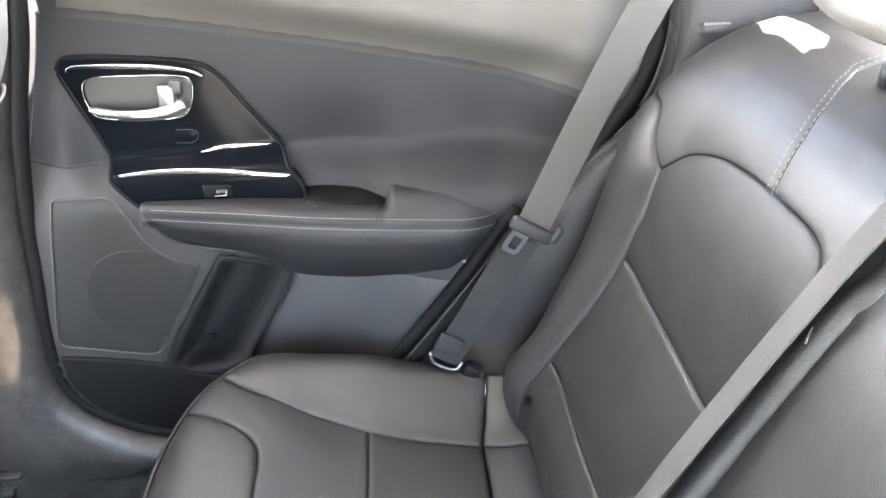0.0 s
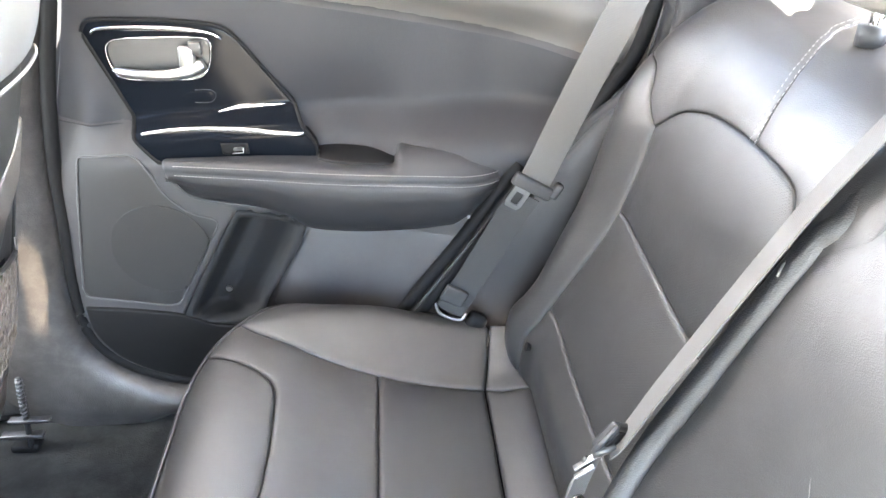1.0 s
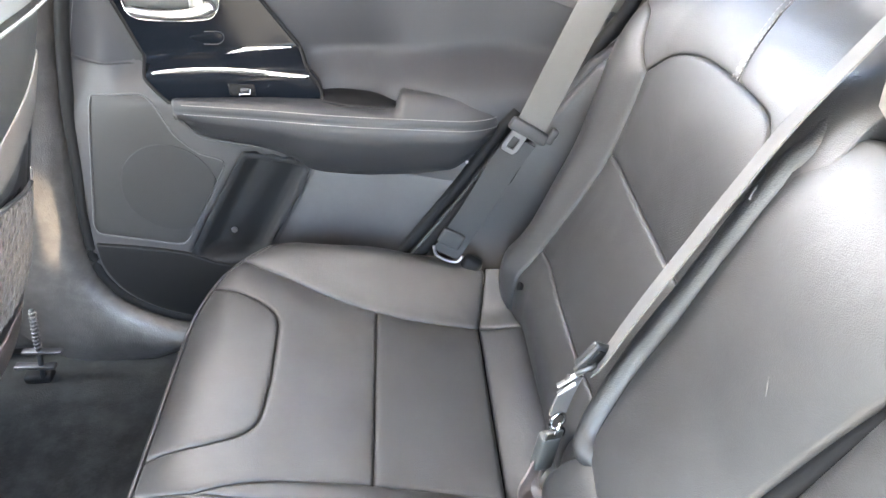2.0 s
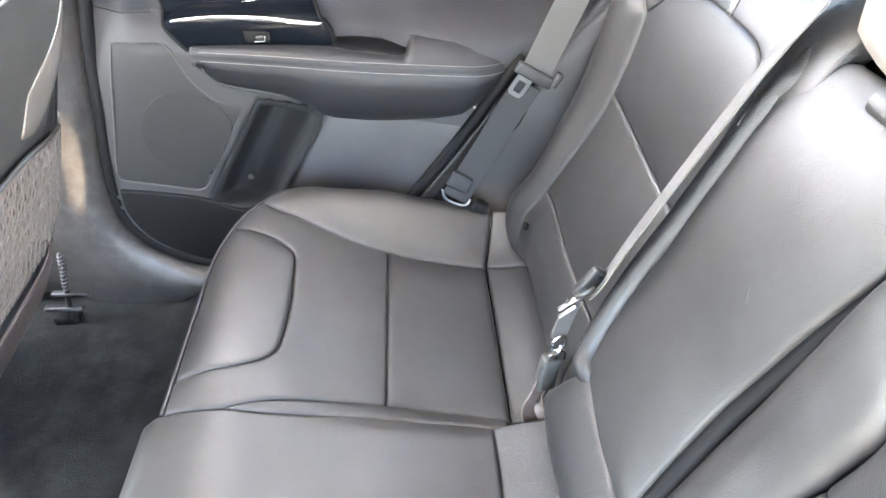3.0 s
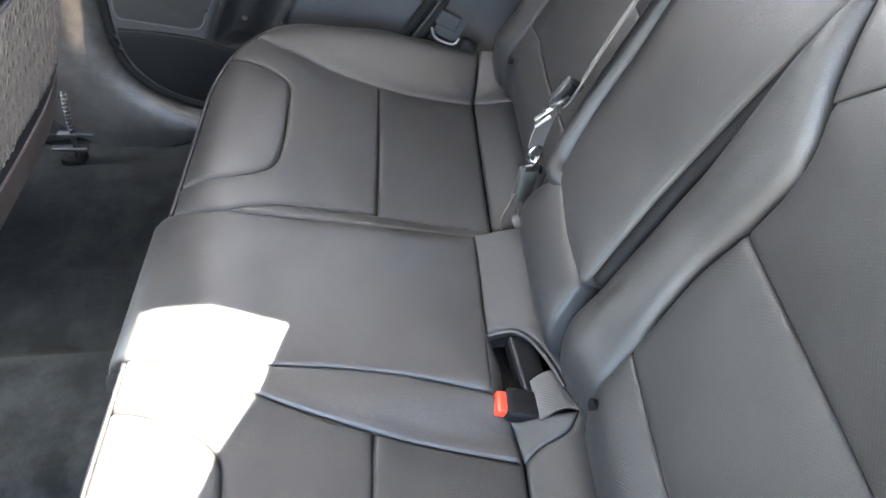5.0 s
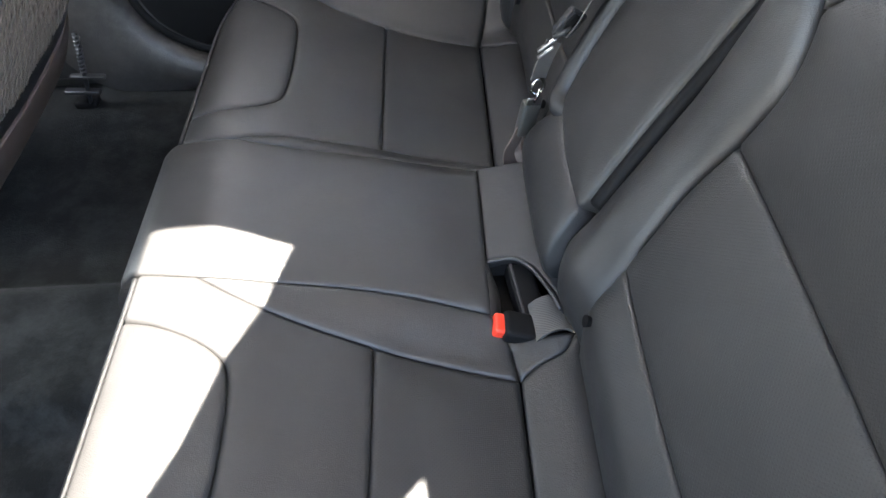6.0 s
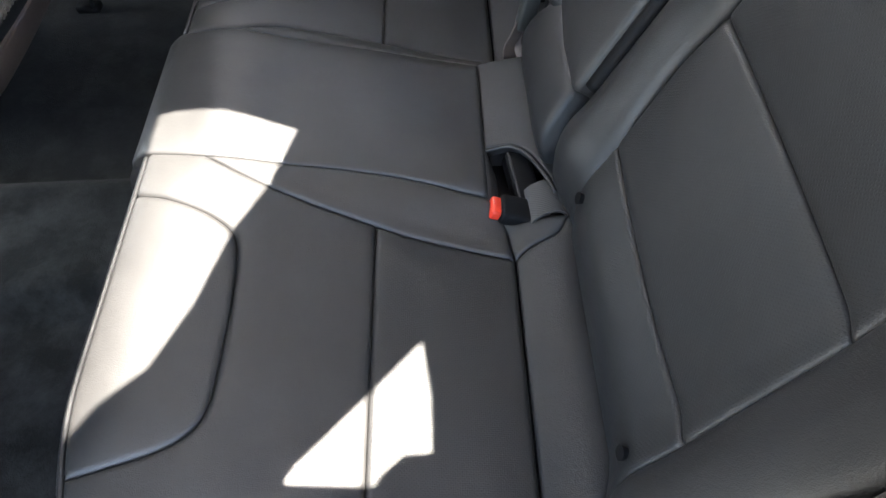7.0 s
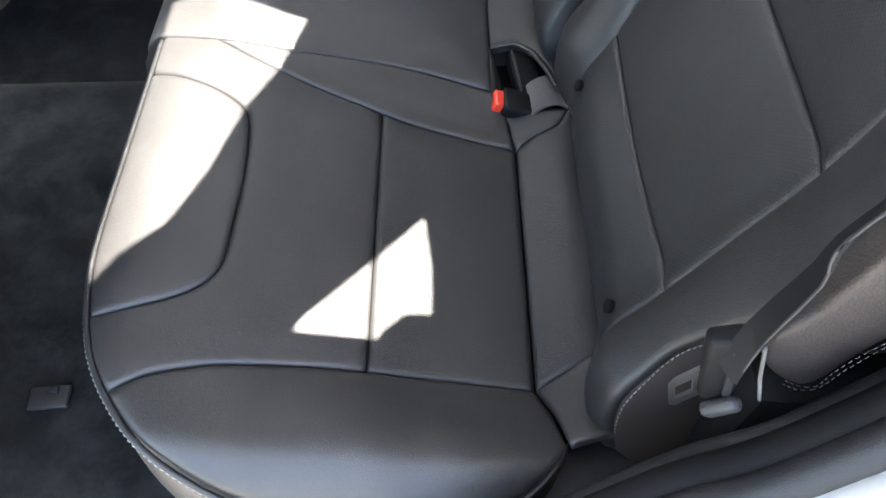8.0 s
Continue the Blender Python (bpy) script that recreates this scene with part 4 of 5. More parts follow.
loop_pts = curve([tuple(sp + Vector(d)) for d in ((.014, 0, .008), (-.004, 0, .008), (-.016, 0, .001), (-.020, 0, -.008), (-.014, 0, -.013), (-.005, 0, -.008), (.010, 0, .000))], .003)
ribbon("pull_strap", loop_pts, (0, 1, 0), .030, LEATHER, armrest, .0035, "looped leather pull strap")


# ---- headrests ----
def headrest(y, label, mat, w=.25, h=.16, z0=.862, x0=.53, posts=True):
    hr = thing("headrest", (x0, y, .845), label, "headrest", "rear headrests")
    bm = bmesh.new()
    bmesh.ops.create_cube(bm, size=1.0)
    bmesh.ops.subdivide_edges(bm, edges=bm.edges[:], cuts=9, use_grid_fill=True)
    for v in bm.verts:
        p = v.co * 2
        q = Vector((p.x * math.sqrt(max(0, 1 - .5 * p.y * p.y * .6)), p.y * math.sqrt(max(0, 1 - .18 * p.z * p.z - .1 * p.x * p.x)), p.z * math.sqrt(max(0, 1 - .22 * p.y * p.y - .3 * p.x * p.x))))
        v.co = Vector((x0 + q.x * .055 + .04 * q.z * .5, y + q.y * w / 2, z0 + h / 2 + q.z * h / 2))
    cushion = part("cushion", bm, mat, hr)
    loop_p = [(x0 - .05 + .02 * math.sin(k * 3.14), y + (k - .5) * w * .86, z0 + .018 + .004 * math.cos(6.28 * k)) for k in np.linspace(0, 1, 30)]
    part("seam", tube_bm(loop_p, .0018, 6), THREAD_DARK, cushion, "piped seam")
    for d in (-.06, .06):
        post = part("post", tube_bm([(x0 + .01, y + d, .80), (x0 + .012, y + d, z0 + .03)], .006, 12), CHROME, hr, "chrome headrest post")
        part("post_guide", tube_bm([(x0 + .01, y + d, .840), (x0 + .01, y + d, .858)], .013, 14), PLASTIC_DARK, post)
    return hr


headrest(MID + .250, "rear outer headrest in beige leather, darkened for shade", HEAD_BEIGE, .24, .17, .888, .468)
headrest(MID - .33, "rear outer headrest in black leather", LEATHER)
headrest(MID - .02, "rear centre headrest in beige leather with a piped seam", TOPCLOTH, .28, .17, .785, .452)


# ---- far rear door trim ----
door = thing("rear_door", (-.05, .74, .16), "closed rear door with black trim, armrest, speaker and handle", "car door", kind="structure")
POCKET = ring(line([(-.231, .506), (-.129, .482), (-.151, .435), (-.214, .337)], .014), curve([(-.214, .337), (-.228, .314), (-.262, .300), (-.312, .301), (-.341, .310), (-.345, .326)], .008), line([(-.345, .326), (-.309, .386), (-.231, .506)], .014))
POCKET_RIM = (POCKET - (-.238, .395)) * (1.10, 1.07) + (-.238, .395)
CREASE = profile([(-.45, .876), (-.36, .864), (-.24, .844), (-.095, .816), (.057, .784), (.177, .756), (.34, .714), (.46, .68)])


def door_y(x, z):
    w = 1 - smooth(x, -.425, -.378)
    y = .706 + .055 * ((1 - w) * smooth(z, .60, .66) + w * smooth(z, .56, .84)) - .045 * smooth(x, -.08, .14) * (1 - smooth(z, .58, .66)) - .06 * smooth(x, .18, .34) * smooth(z, .55, .66) * (1 - smooth(z, .70, .80))
    y += .040 * smooth(x, -.20, -.05) * (1 - smooth(x, -.02, .06)) * (1 - smooth(z, .59, .76)) * smooth(z, .575, .60)
    up = z - CREASE(x)
    if up > 0:
        y -= .06 * smooth(up, 0, .07)
        y += .03 * smooth(up, .09, .2)
    return y


def D(u, v):
    return Vector((u, door_y(u, v), v))


def pocket_dip(u, v):
    if not (-.37 < u < -.11 and .28 < v < .53):
        return 0.0
    p = np.array([(u, v)])
    d = edge_distance(p, POCKET_RIM)[0]
    return -.085 * smooth(d, .001, .008) if inside(p, POCKET_RIM)[0] else 0.0


def scoop(u, v):
    """The map pocket's hollow: steep at its front edge, running out gently to the rear."""
    p = np.array([(u, v)])
    d = edge_distance(p, POCKET)[0] if inside(p, POCKET)[0] else 0.0
    across = (u - (-.345 + (v - .326) * .633)) / .115
    deep = .050 * smooth(across, -.05, .30) * (1 - .75 * smooth(across, .45, 1.05))
    return D(u, v) + Vector((0, -.0035 + deep * smooth(d, 0, .012), 0))


rim = ring(curve(SEAL_FRONT, .008), curve(SEAL_REAR, .008), line([(.40, .97), (-.36, .96)], .008))
panel("trim_base", rim, D, PLASTIC, door, 1, .012, .02, 0, .008, .04, .0006, crease=pocket_dip)
xs = np.linspace(-.39, .42, 60)
# roll and insert: light above the crease and shade below are in their colours
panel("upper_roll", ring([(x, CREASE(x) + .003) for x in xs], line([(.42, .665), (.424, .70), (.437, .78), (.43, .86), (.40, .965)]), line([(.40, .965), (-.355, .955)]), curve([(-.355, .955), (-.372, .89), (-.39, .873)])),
      D, TRIM_UP, door, 1, .003, .016, .003, .010, .02, .0008, "soft upper door roll, coloured pale for the light on it")
panel("middle_pad", ring([(x, CREASE(x) - .002) for x in np.linspace(-.408, .37, 80)], line([(.37, .703), (.318, .640), (.235, .535), (.205, .515)]), line([(.205, .515), (.06, .60)]), curve([(.06, .60), (.036, .602), (.024, .586), (-.01, .578), (-.085, .580), (-.106, .602)]), line([(-.106, .602), (-.166, .700), (-.200, .755), (-.30, .770), (-.365, .745), (-.355, .643), (-.464, .680)]), curve([(-.464, .680), (-.459, .70), (-.433, .79), (-.408, .866)])),
      D, VINYL, door, 1, .003, .016, .003, .010, .02, .0008, "padded door insert, coloured dark for the shade below the roll")
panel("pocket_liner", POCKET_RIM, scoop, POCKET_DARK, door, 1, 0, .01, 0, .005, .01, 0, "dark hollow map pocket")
panel("lower_pad", ring(line([(-.112, .484), (-.088, .480), (.122, .462), (.118, .44), (.036, .305), (-.196, .315), (-.205, .330), (-.112, .484)])), D, VINYL_LOW, door, 1, .003, .010, .006, .010, .012, .0008, "textured lower door pad")
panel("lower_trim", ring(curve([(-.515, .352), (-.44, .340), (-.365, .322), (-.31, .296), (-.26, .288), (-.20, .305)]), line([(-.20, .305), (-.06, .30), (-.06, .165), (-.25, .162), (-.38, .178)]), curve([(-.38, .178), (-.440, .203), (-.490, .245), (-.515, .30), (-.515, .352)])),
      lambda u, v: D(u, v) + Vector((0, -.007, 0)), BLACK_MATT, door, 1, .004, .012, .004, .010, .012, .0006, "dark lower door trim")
part("trim_seam", tube_bm([(x, door_y(x, .66) - .001, .642 + .35 * (-.355 - x)) for x in np.linspace(-.462, -.352, 12)], .0012, 6), RUBBER, door, "dark joint between the trim pieces")

# speaker cover with its round perforated grille
spk = ring(line([(-.441, .621), (-.374, .617)]), curve([(-.374, .617), (-.357, .608), (-.346, .584), (-.333, .550), (-.304, .517), (-.272, .503), (-.264, .494), (-.270, .480)]), line([(-.270, .480), (-.352, .352)]), curve([(-.352, .352), (-.362, .342), (-.378, .340)]), line([(-.378, .340), (-.496, .368)]), curve([(-.496, .368), (-.507, .374), (-.508, .392)]), line([(-.508, .392), (-.450, .611)]), curve([(-.450, .611), (-.447, .619), (-.441, .621)]))
SPK_PERF = material("speaker_grille", (0.0115, 0.0112, 0.0115), 0.6, tint=0.15, perforated=420, spec=0.3)
SPK_OPEN = material("speaker_grille_open", (0.0085, 0.0083, 0.0087), 0.6, tint=0.15, perforated=230, spec=0.3)
cover = panel("speaker_cover", spk, D, SPK_PERF, door, 1, .004, .006, .003, .008, .01, 0, "finely perforated speaker cover")
part("cover_edge", tube_bm([tuple(D(u, v) + Vector((0, -.0005, 0))) for u, v in spk], .0016, 6, closed=True), VINYL_LOW, cover, "raised rim of the speaker cover")
circ = np.array([(-.362 + .079 * math.cos(t), .453 + .082 * math.sin(t)) for t in np.linspace(0, math.tau, 64, endpoint=False)])
circ = np.array([c if inside(np.array([c]), spk)[0] else spk[np.argmin(np.linalg.norm(spk - c, axis=1))] * .97 + np.array((-.362, .453)) * .03 for c in circ])
panel("grille", ring(circ), lambda u, v: D(u, v) + Vector((0, -.0034, 0)), SPK_OPEN, cover, 1, .0008, .003, .0006, .007, .003, 0, "round perforated speaker grille")
bm = bmesh.new()
bmesh.ops.create_cone(bm, cap_ends=True, segments=16, radius1=.006, radius2=.005, depth=.004, matrix=axes((-.284, .742, .340), (1, 0, 0), (0, 0, 1)))
part("screw", bm, STEEL, door, "screw head in the map pocket", 40)


# glossy black handle plate
def bez_y(u, v):
    return Vector((u, .754 - .050 * (1 - smooth(v, .642, .668)), v))


bezel = ring(curve([(-.402, .794), (-.394, .805), (-.376, .809), (-.286, .802), (-.220, .791), (-.192, .775), (-.157, .724), (-.124, .673), (-.096, .630), (-.089, .612), (-.090, .590)]),
             line([(-.090, .590), (-.205, .596), (-.328, .605)]), curve([(-.328, .605), (-.358, .652), (-.380, .72), (-.398, .778), (-.402, .794)]))
plate = panel("handle_plate", bezel, bez_y, GLOSS, door, 1, .006, .010, .004, .007, .02, 0, "glossy piano-black handle plate")
part("plate_rim", tube_bm([tuple(bez_y(u, v) + Vector((0, .001, 0))) for u, v in bezel], .0032, 8, closed=True), BLACK_MATT, plate)
part("chrome_line", tube_bm([tuple(bez_y(u, v) + Vector((0, -.004, 0))) for u, v in curve([(-.388, .790), (-.372, .797), (-.286, .792), (-.228, .783), (-.208, .772)], .006)], lambda k: .0022 + .0022 * math.sin(k * 3.1), 8), CHROME, plate, "chrome line along the top")
rec = curve([(-.366, .778), (-.30, .780), (-.232, .774), (-.226, .757), (-.238, .726), (-.264, .716), (-.352, .722), (-.372, .742)], .006, True)
part("recess_rim", tube_bm([tuple(bez_y(u, v) + Vector((0, -.0045, 0))) for u, v in rec], .0009, 8, closed=True), CHROME, plate, "chrome ring round the handle recess")
# flat panel before the plate; its grey stands for the recess's shade
panel("recess", rec * (.96, 1) + np.array((-.0115, 0)), lambda u, v: bez_y(u, v) + Vector((0, -.0042, 0)), RECESS, plate, 1, .0, .01, 0, .006, .004, 0, "flat grey panel for the shaded handle recess")
# pull lever
lev = curve([(-.366, .742), (-.345, .737), (-.31, .733), (-.278, .732), (-.256, .734), (-.238, .741)], .005)
secs = []
for i, (u, v) in enumerate(lev):
    k = i / (len(lev) - 1)
    t2 = lev[min(i + 1, len(lev) - 1)] - lev[max(i - 1, 0)]
    t2 = t2 / np.linalg.norm(t2)
    hh = (.0055 + .0045 * k) * math.sqrt(max(.05, min(1, k / .06)))
    y = .738 - .014 * math.sin(k * 3.14)
    secs.append([(u - t2[1] * hh * math.sin(t), y + .007 * math.cos(t), v + t2[0] * hh * math.sin(t)) for t in np.linspace(0, math.tau, 17)])
lbm = loft(secs)
box_bm((.024, .012, .036), pose(-.258, .735, .751, 0, 6, 0), .0058, 5, lbm)
lever = part("pull_lever", lbm, SATIN, plate, "satin silver pull lever")
part("lever_window", box_bm((.018, .010, .020), pose(-.244, .7345, .765, 0, 4, 0), .003, 2), RECESS, lever, "grey block for the hollow beside the lever")
# lock button outline
oval = curve([(-.262, .699), (-.240, .698), (-.233, .689), (-.243, .679), (-.266, .680)], .004)
part("lock_ring", tube_bm([tuple(bez_y(u, v) + Vector((0, -.0045, 0))) for u, v in oval], .0006, 6), RECESS, plate, "thin chrome mark of the lock button")
lockb = ring(curve([(-.262, .697), (-.242, .696), (-.236, .689), (-.245, .681), (-.266, .682), (-.288, .690)], .004, True))
panel("lock_button", lockb, lambda u, v: bez_y(u, v) + Vector((0, -.004, 0)), GLOSS, plate, 1, .002, .004, .001, .005, .004, 0)
# chrome shelf and window switch
part("chrome_strip", tube_bm([tuple(bez_y(u, v) + Vector((0, -.004, 0))) for u, v in curve([(-.344, .650), (-.30, .651), (-.25, .650), (-.18, .646), (-.104, .637)], .008)], lambda k: .003 + .0022 * math.sin(k * 3.14), 10, flat=1.2), CHROME, plate, "chrome strip across the plate")
# added ridge that draws a reflection on the glossy plate
part("chrome_strip", tube_bm([tuple(bez_y(u, v) + Vector((0, -.003, 0))) for u, v in curve([(-.25, .660), (-.20, .668), (-.132, .668)], .008)], lambda k: .001 + .0035 * math.sin(k * 3.14), 10), CHROME, plate, "chrome ridge for the reflection seen over the switch")
part("lower_line", tube_bm([tuple(bez_y(u, v) + Vector((0, -.004, 0))) for u, v in line([(-.318, .609), (-.205, .600), (-.103, .594)], .01)], .0016, 6), CHROME, plate, "thin chrome line")
sw = panel("switch_plate", ring(line([(-.230, .632), (-.190, .629), (-.190, .611), (-.230, .613), (-.230, .632)])), lambda u, v: bez_y(u, v) + Vector((0, -.004, 0)), BLACK_MATT, plate, 1, .002, .004, .001, .004, .004, 0, "window switch")
part("switch_lever", box_bm((.014, .008, .006), pose(-.205, .700, .621, 0, 0, 0), .002, 2), PLASTIC, sw, "small window switch lever")
part("switch_mark", tube_bm([(-.214, .6955, .616), (-.198, .6955, .616), (-.196, .6955, .624)], .0008, 6), SATIN, sw, "thin bright switch edge")

# armrest: a lofted pad with a stitched seam
ARM_LOW = profile([(-.322, .585), (-.30, .562), (-.28, .549), (-.226, .533), (-.171, .520), (-.14, .505), (-.12, .488), (-.09, .480), (0, .471), (.108, .470), (.13, .482), (.151, .500), (.202, .555)])
ARM_TOP = profile([(-.318, .616), (-.186, .611), (-.08, .602), (.04, .590), (.14, .580), (.202, .575)])


ARM_CUP = profile([(-.09, .690), (-.05, .672), (0, .668), (.02, .676), (.035, .69)])


def arm_sec(x):
    zt, zb = ARM_TOP(x), ARM_LOW(x)
    w = 1.0 if x < .12 else math.sqrt(max(.02, 1 - ((x - .12) / .086) ** 2))
    w *= .34 + .66 * math.sin(min(1, max(0, (x + .33) / .33)) * math.pi / 2)
    pad = .026 * smooth(x, .024, .038) * (1 - .75 * smooth(x, .10, .19)) * (1 - smooth(x, .17, .206))
    ys = lambda d: .706 - d * w
    face = zt - zb
    pts = [(.765, zt - .008 + pad * .8), (.735, zt - .006 + pad), (ys(.020), zt - .003 + pad), (ys(.040), zt + pad * .8), (ys(.056), zt - .001 + pad * .35), (ys(.0670), zt - .006), (ys(.0720), zt - .0125),
           (ys(.0705), zt - .0145), (ys(.0735), zt - .0165), (ys(.078), zt - .028), (ys(.076), zt - .30 * face - .01), (ys(.068), zt - .55 * face - .005), (ys(.054), zt - .8 * face), (ys(.034), zb + .004), (ys(.018), zb - .002), (.715, zb + .002)]
    return [(x, y, z) for y, z in pts]


arm_x = np.linspace(-.316, .2015, 110)
arm = part("armrest", loft([arm_sec(x) for x in arm_x]), ARM_LEATHER, door, "padded leather armrest")
for j, dz, nn in ((5, .0015, (0, -.6, .8)), (8, -.0015, (0, -1, .1))):
    pth = [tuple(Vector(arm_sec(x)[j]) + Vector((0, -.0005, dz))) for x in np.linspace(-.300, .190, 80)]
    stitches("arm_stitching", pth, [nn] * len(pth), arm, THREAD, .0034, .0020, .0005, .0004, "pale stitched armrest seam")
# black sheet on the armrest top, stands for the shade in the deep cup
cup = [[(x, y, ARM_TOP(x) + dz - .002 * k) for y, dz in ((.764, .008), (.752, -.001), (.730, .0015), (ARM_CUP(x), .0030), (ARM_CUP(x) - .004, .0010), (ARM_CUP(x) - .004, -.006))]
       for k, x in ((abs(2 * q - 1) ** 4, -.088 + .116 * q) for q in np.linspace(0, 1, 24))]
part("pull_cup_shade", loft(cup), BLACK_MATT, door, "black sheet for the shaded pull cup in front of the elbow pad")
low_strip = curve([(-.305, .590), (-.288, .562), (-.245, .546), (-.183, .532), (-.150, .520), (-.139, .504)], .008)
part("finger_strip", tube_bm([(x, .6765, z) for x, z in low_strip], lambda k: .001 + .0022 * math.sin(k * 3.14), 10), PLASTIC_DARK, door, "moulded grip strip under the armrest")
part("tiny_screw", box_bm((.005, .003, .005), pose(.135, .652, .50), .001), STEEL, door)
# door glass line and window glass
slab("window_1", (.86, .006, .30), pose(.02, .758, 1.09, 6), GLASS, "clear side window glass above the door", "window", 0.001).visible_shadow = False

# ---- front passenger seat, seen from behind ----
fs = thing("front_seat", (-.62, .35, FLOOR), "front seat back with net pocket and grey shell", "car seat", "front seats")


def front_x(z):
    return -.457 + .385 * (z - .675)


def FSURF(u, v):
    c = (u - .34) / .25
    return Vector((front_x(v) - .030 * max(0, abs(c) - .55) ** 2 * 3, u, v))


shell = ring(curve([(.10, .27), (.30, .262), (.48, .275), (.552, .31), (.600, .38), (.612, .46), (.616, .60), (.628, .72), (.650, .80), (.640, .90), (.58, .98), (.35, 1.01), (.12, .98), (.08, .85), (.09, .6), (.08, .4)], .012, True))
panel("back_shell", shell, FSURF, PLASTIC, fs, 1, .03, .05, .004, .014, .10, .001, "moulded grey seat back shell")
bmf = box_bm((.14, .50, .66), axes((-.55, .345, .62), (1, 0, -.385), (0, 1, 0)), .05, 4)
part("back_cushion", bmf, LEATHER, fs, "leather seat back cushion")
part("seat_base", box_bm((.48, .50, .14), pose(-.90, .345, .31), .05, 4), LEATHER, fs, "leather seat base")
band = ring(curve([(.12, .345), (.30, .330), (.45, .338), (.55, .358), (.592, .41), (.602, .50), (.606, .60), (.622, .70), (.640, .78), (.640, .86)], .008), curve([(.640, .86), (.625, .79), (.604, .70), (.585, .63), (.570, .58), (.568, .50), (.562, .43), (.515, .385), (.44, .370), (.30, .362), (.12, .375)], .008))
panel("pocket_frame", band, lambda u, v: FSURF(u, v) + Vector((.010, 0, 0)), PLASTIC_DARK, fs, 1, .006, .010, .003, .008, .02, 0, "smooth dark pocket frame")
low_b = ring(curve([(.12, .270), (.30, .264), (.47, .278), (.545, .315)], .01), curve([(.560, .345), (.53, .352), (.45, .332), (.30, .324), (.12, .338)], .01))
panel("lower_cover", low_b, lambda u, v: FSURF(u, v) + Vector((.012, 0, 0)), LEATHER_BROWN, fs, 1, .004, .010, .003, .009, .02, .001, "brownish lower seat cover")
upper = ring(curve([(.12, .60), (.30, .588), (.42, .578), (.50, .575), (.537, .608)], .01), line([(.537, .608), (.570, .655), (.620, .725), (.660, .800)], .012), curve([(.660, .800), (.56, .806), (.45, .802), (.30, .798), (.12, .798)], .012), line([(.12, .798), (.12, .60)], .012))
panel("upper_cover", upper, lambda u, v: FSURF(u, v) + Vector((.008, 0, 0)), FRONT_SHELL, fs, 1, .006, .012, .006, .012, .02, .0015, "smooth grey upper seat back shell")
# shoulder and its edge are coloured pale to hold the windscreen light
shoulder = ring(curve([(.12, .806), (.30, .806), (.45, .810), (.56, .813), (.662, .808)], .012), curve([(.662, .808), (.676, .84), (.668, .89), (.60, .95), (.35, .99), (.12, .97)], .012), line([(.12, .97), (.12, .806)], .012))
panel("shoulder_cover", shoulder, lambda u, v: FSURF(u, v) + Vector((.022, 0, 0)), SHELL_LIGHT, fs, 1, .012, .022, .010, .012, .03, .0015, "leather shoulder of the seat, coloured pale for the light on it")
part("shoulder_seam", tube_bm([tuple(FSURF(u, v) + Vector((.030, 0, 0))) for u, v in curve([(.12, .803), (.30, .803), (.45, .807), (.56, .810), (.658, .804)], .01)], .0022, 8), SHELL_LIGHT, fs, "bright edge under the shoulder")
strip = ring(line([(.415, .608), (.432, .660), (.488, .684), (.597, .732), (.600, .720), (.580, .660), (.450, .597), (.415, .608)], .008))
panel("pale_strip", strip, lambda u, v: FSURF(u, v) + Vector((.016, 0, 0)), TOPCLOTH, fs, 1, .002, .006, .002, .008, .008, 0, "pale strip on the seat back shell")
# net pocket: woven strands with real gaps
NET_LOW = profile([(.10, .372), (.30, .366), (.44, .374), (.515, .39), (.562, .43)])
net = thing("net_pocket", tuple(FSURF(.34, .45)), "pale woven net pocket on the front seat back", "net pocket")
nbm = bmesh.new()
uv0, pitch = .12, .0088
for sgn in (1, -1):
    for k in range(-20, 62):
        pts = []
        for v in np.linspace(.36, .575, 34):
            u = uv0 + k * pitch + sgn * (v - .36) * .30 + .25 * (v - .36)
            top = .578 - .02 * smooth(u, .40, .55)
            if .12 < u < .548 and NET_LOW(u) < v < top:
                q = FSURF(u, v)
                pts.append((q.x + .016 + .0014 * sgn * math.sin((v - .36) / .0147 * math.pi + k * math.pi) + .006 * math.sin((v - .36) / .21 * 3.14), q.y, q.z))
        if len(pts) > 2:
            tube_bm(pts, .0019, 4, nbm)
strands = part("mesh", nbm, NET, net, "woven net strands")
part("frame_edge", tube_bm([tuple(FSURF(u, v) + Vector((.018, 0, 0))) for u, v in curve([(.545, .585), (.560, .55), (.566, .50), (.564, .44), (.545, .402)], .01)], .0016, 6), TRIM_UP, strands, "pale edge of the pocket frame")
part("top_hem", tube_bm([tuple(FSURF(u, .580 - .02 * smooth(u, .40, .55)) + Vector((.018, 0, 0))) for u in np.linspace(.12, .550, 30)], .0035, 8), FRONT_SHELL, strands, "elastic hem")
panel("backing", ring(line([(.12, .58), (.568, .56), (.564, .44), (.51, .39), (.44, .376), (.30, .368), (.12, .372), (.12, .58)], .01)), lambda u, v: FSURF(u, v) + Vector((.008, 0, 0)), BLACK_MATT, net, 1, 0, .01, 0, .012, .006, 0)

# seat rail end with its spring
rail = thing("seat_rail", (-.66, .64, FLOOR), "black metal seat rail end with a coil spring", "seat rail")
part("rail_block", box_bm((.050, .03, .018), pose(-.680, .650, FLOOR + .008), .006), BLACK_MATT, rail)
part("bracket", box_bm((.070, .014, .006), pose(-.648, .640, .166, 0, 4, 0), .002), STEEL_DARK, rail, "dark steel bracket")
part("bracket", box_bm((.072, .016, .008), pose(-.672, .640, .131, 0, 4, 0), .002), STEEL_DARK, rail, "dark steel bracket")
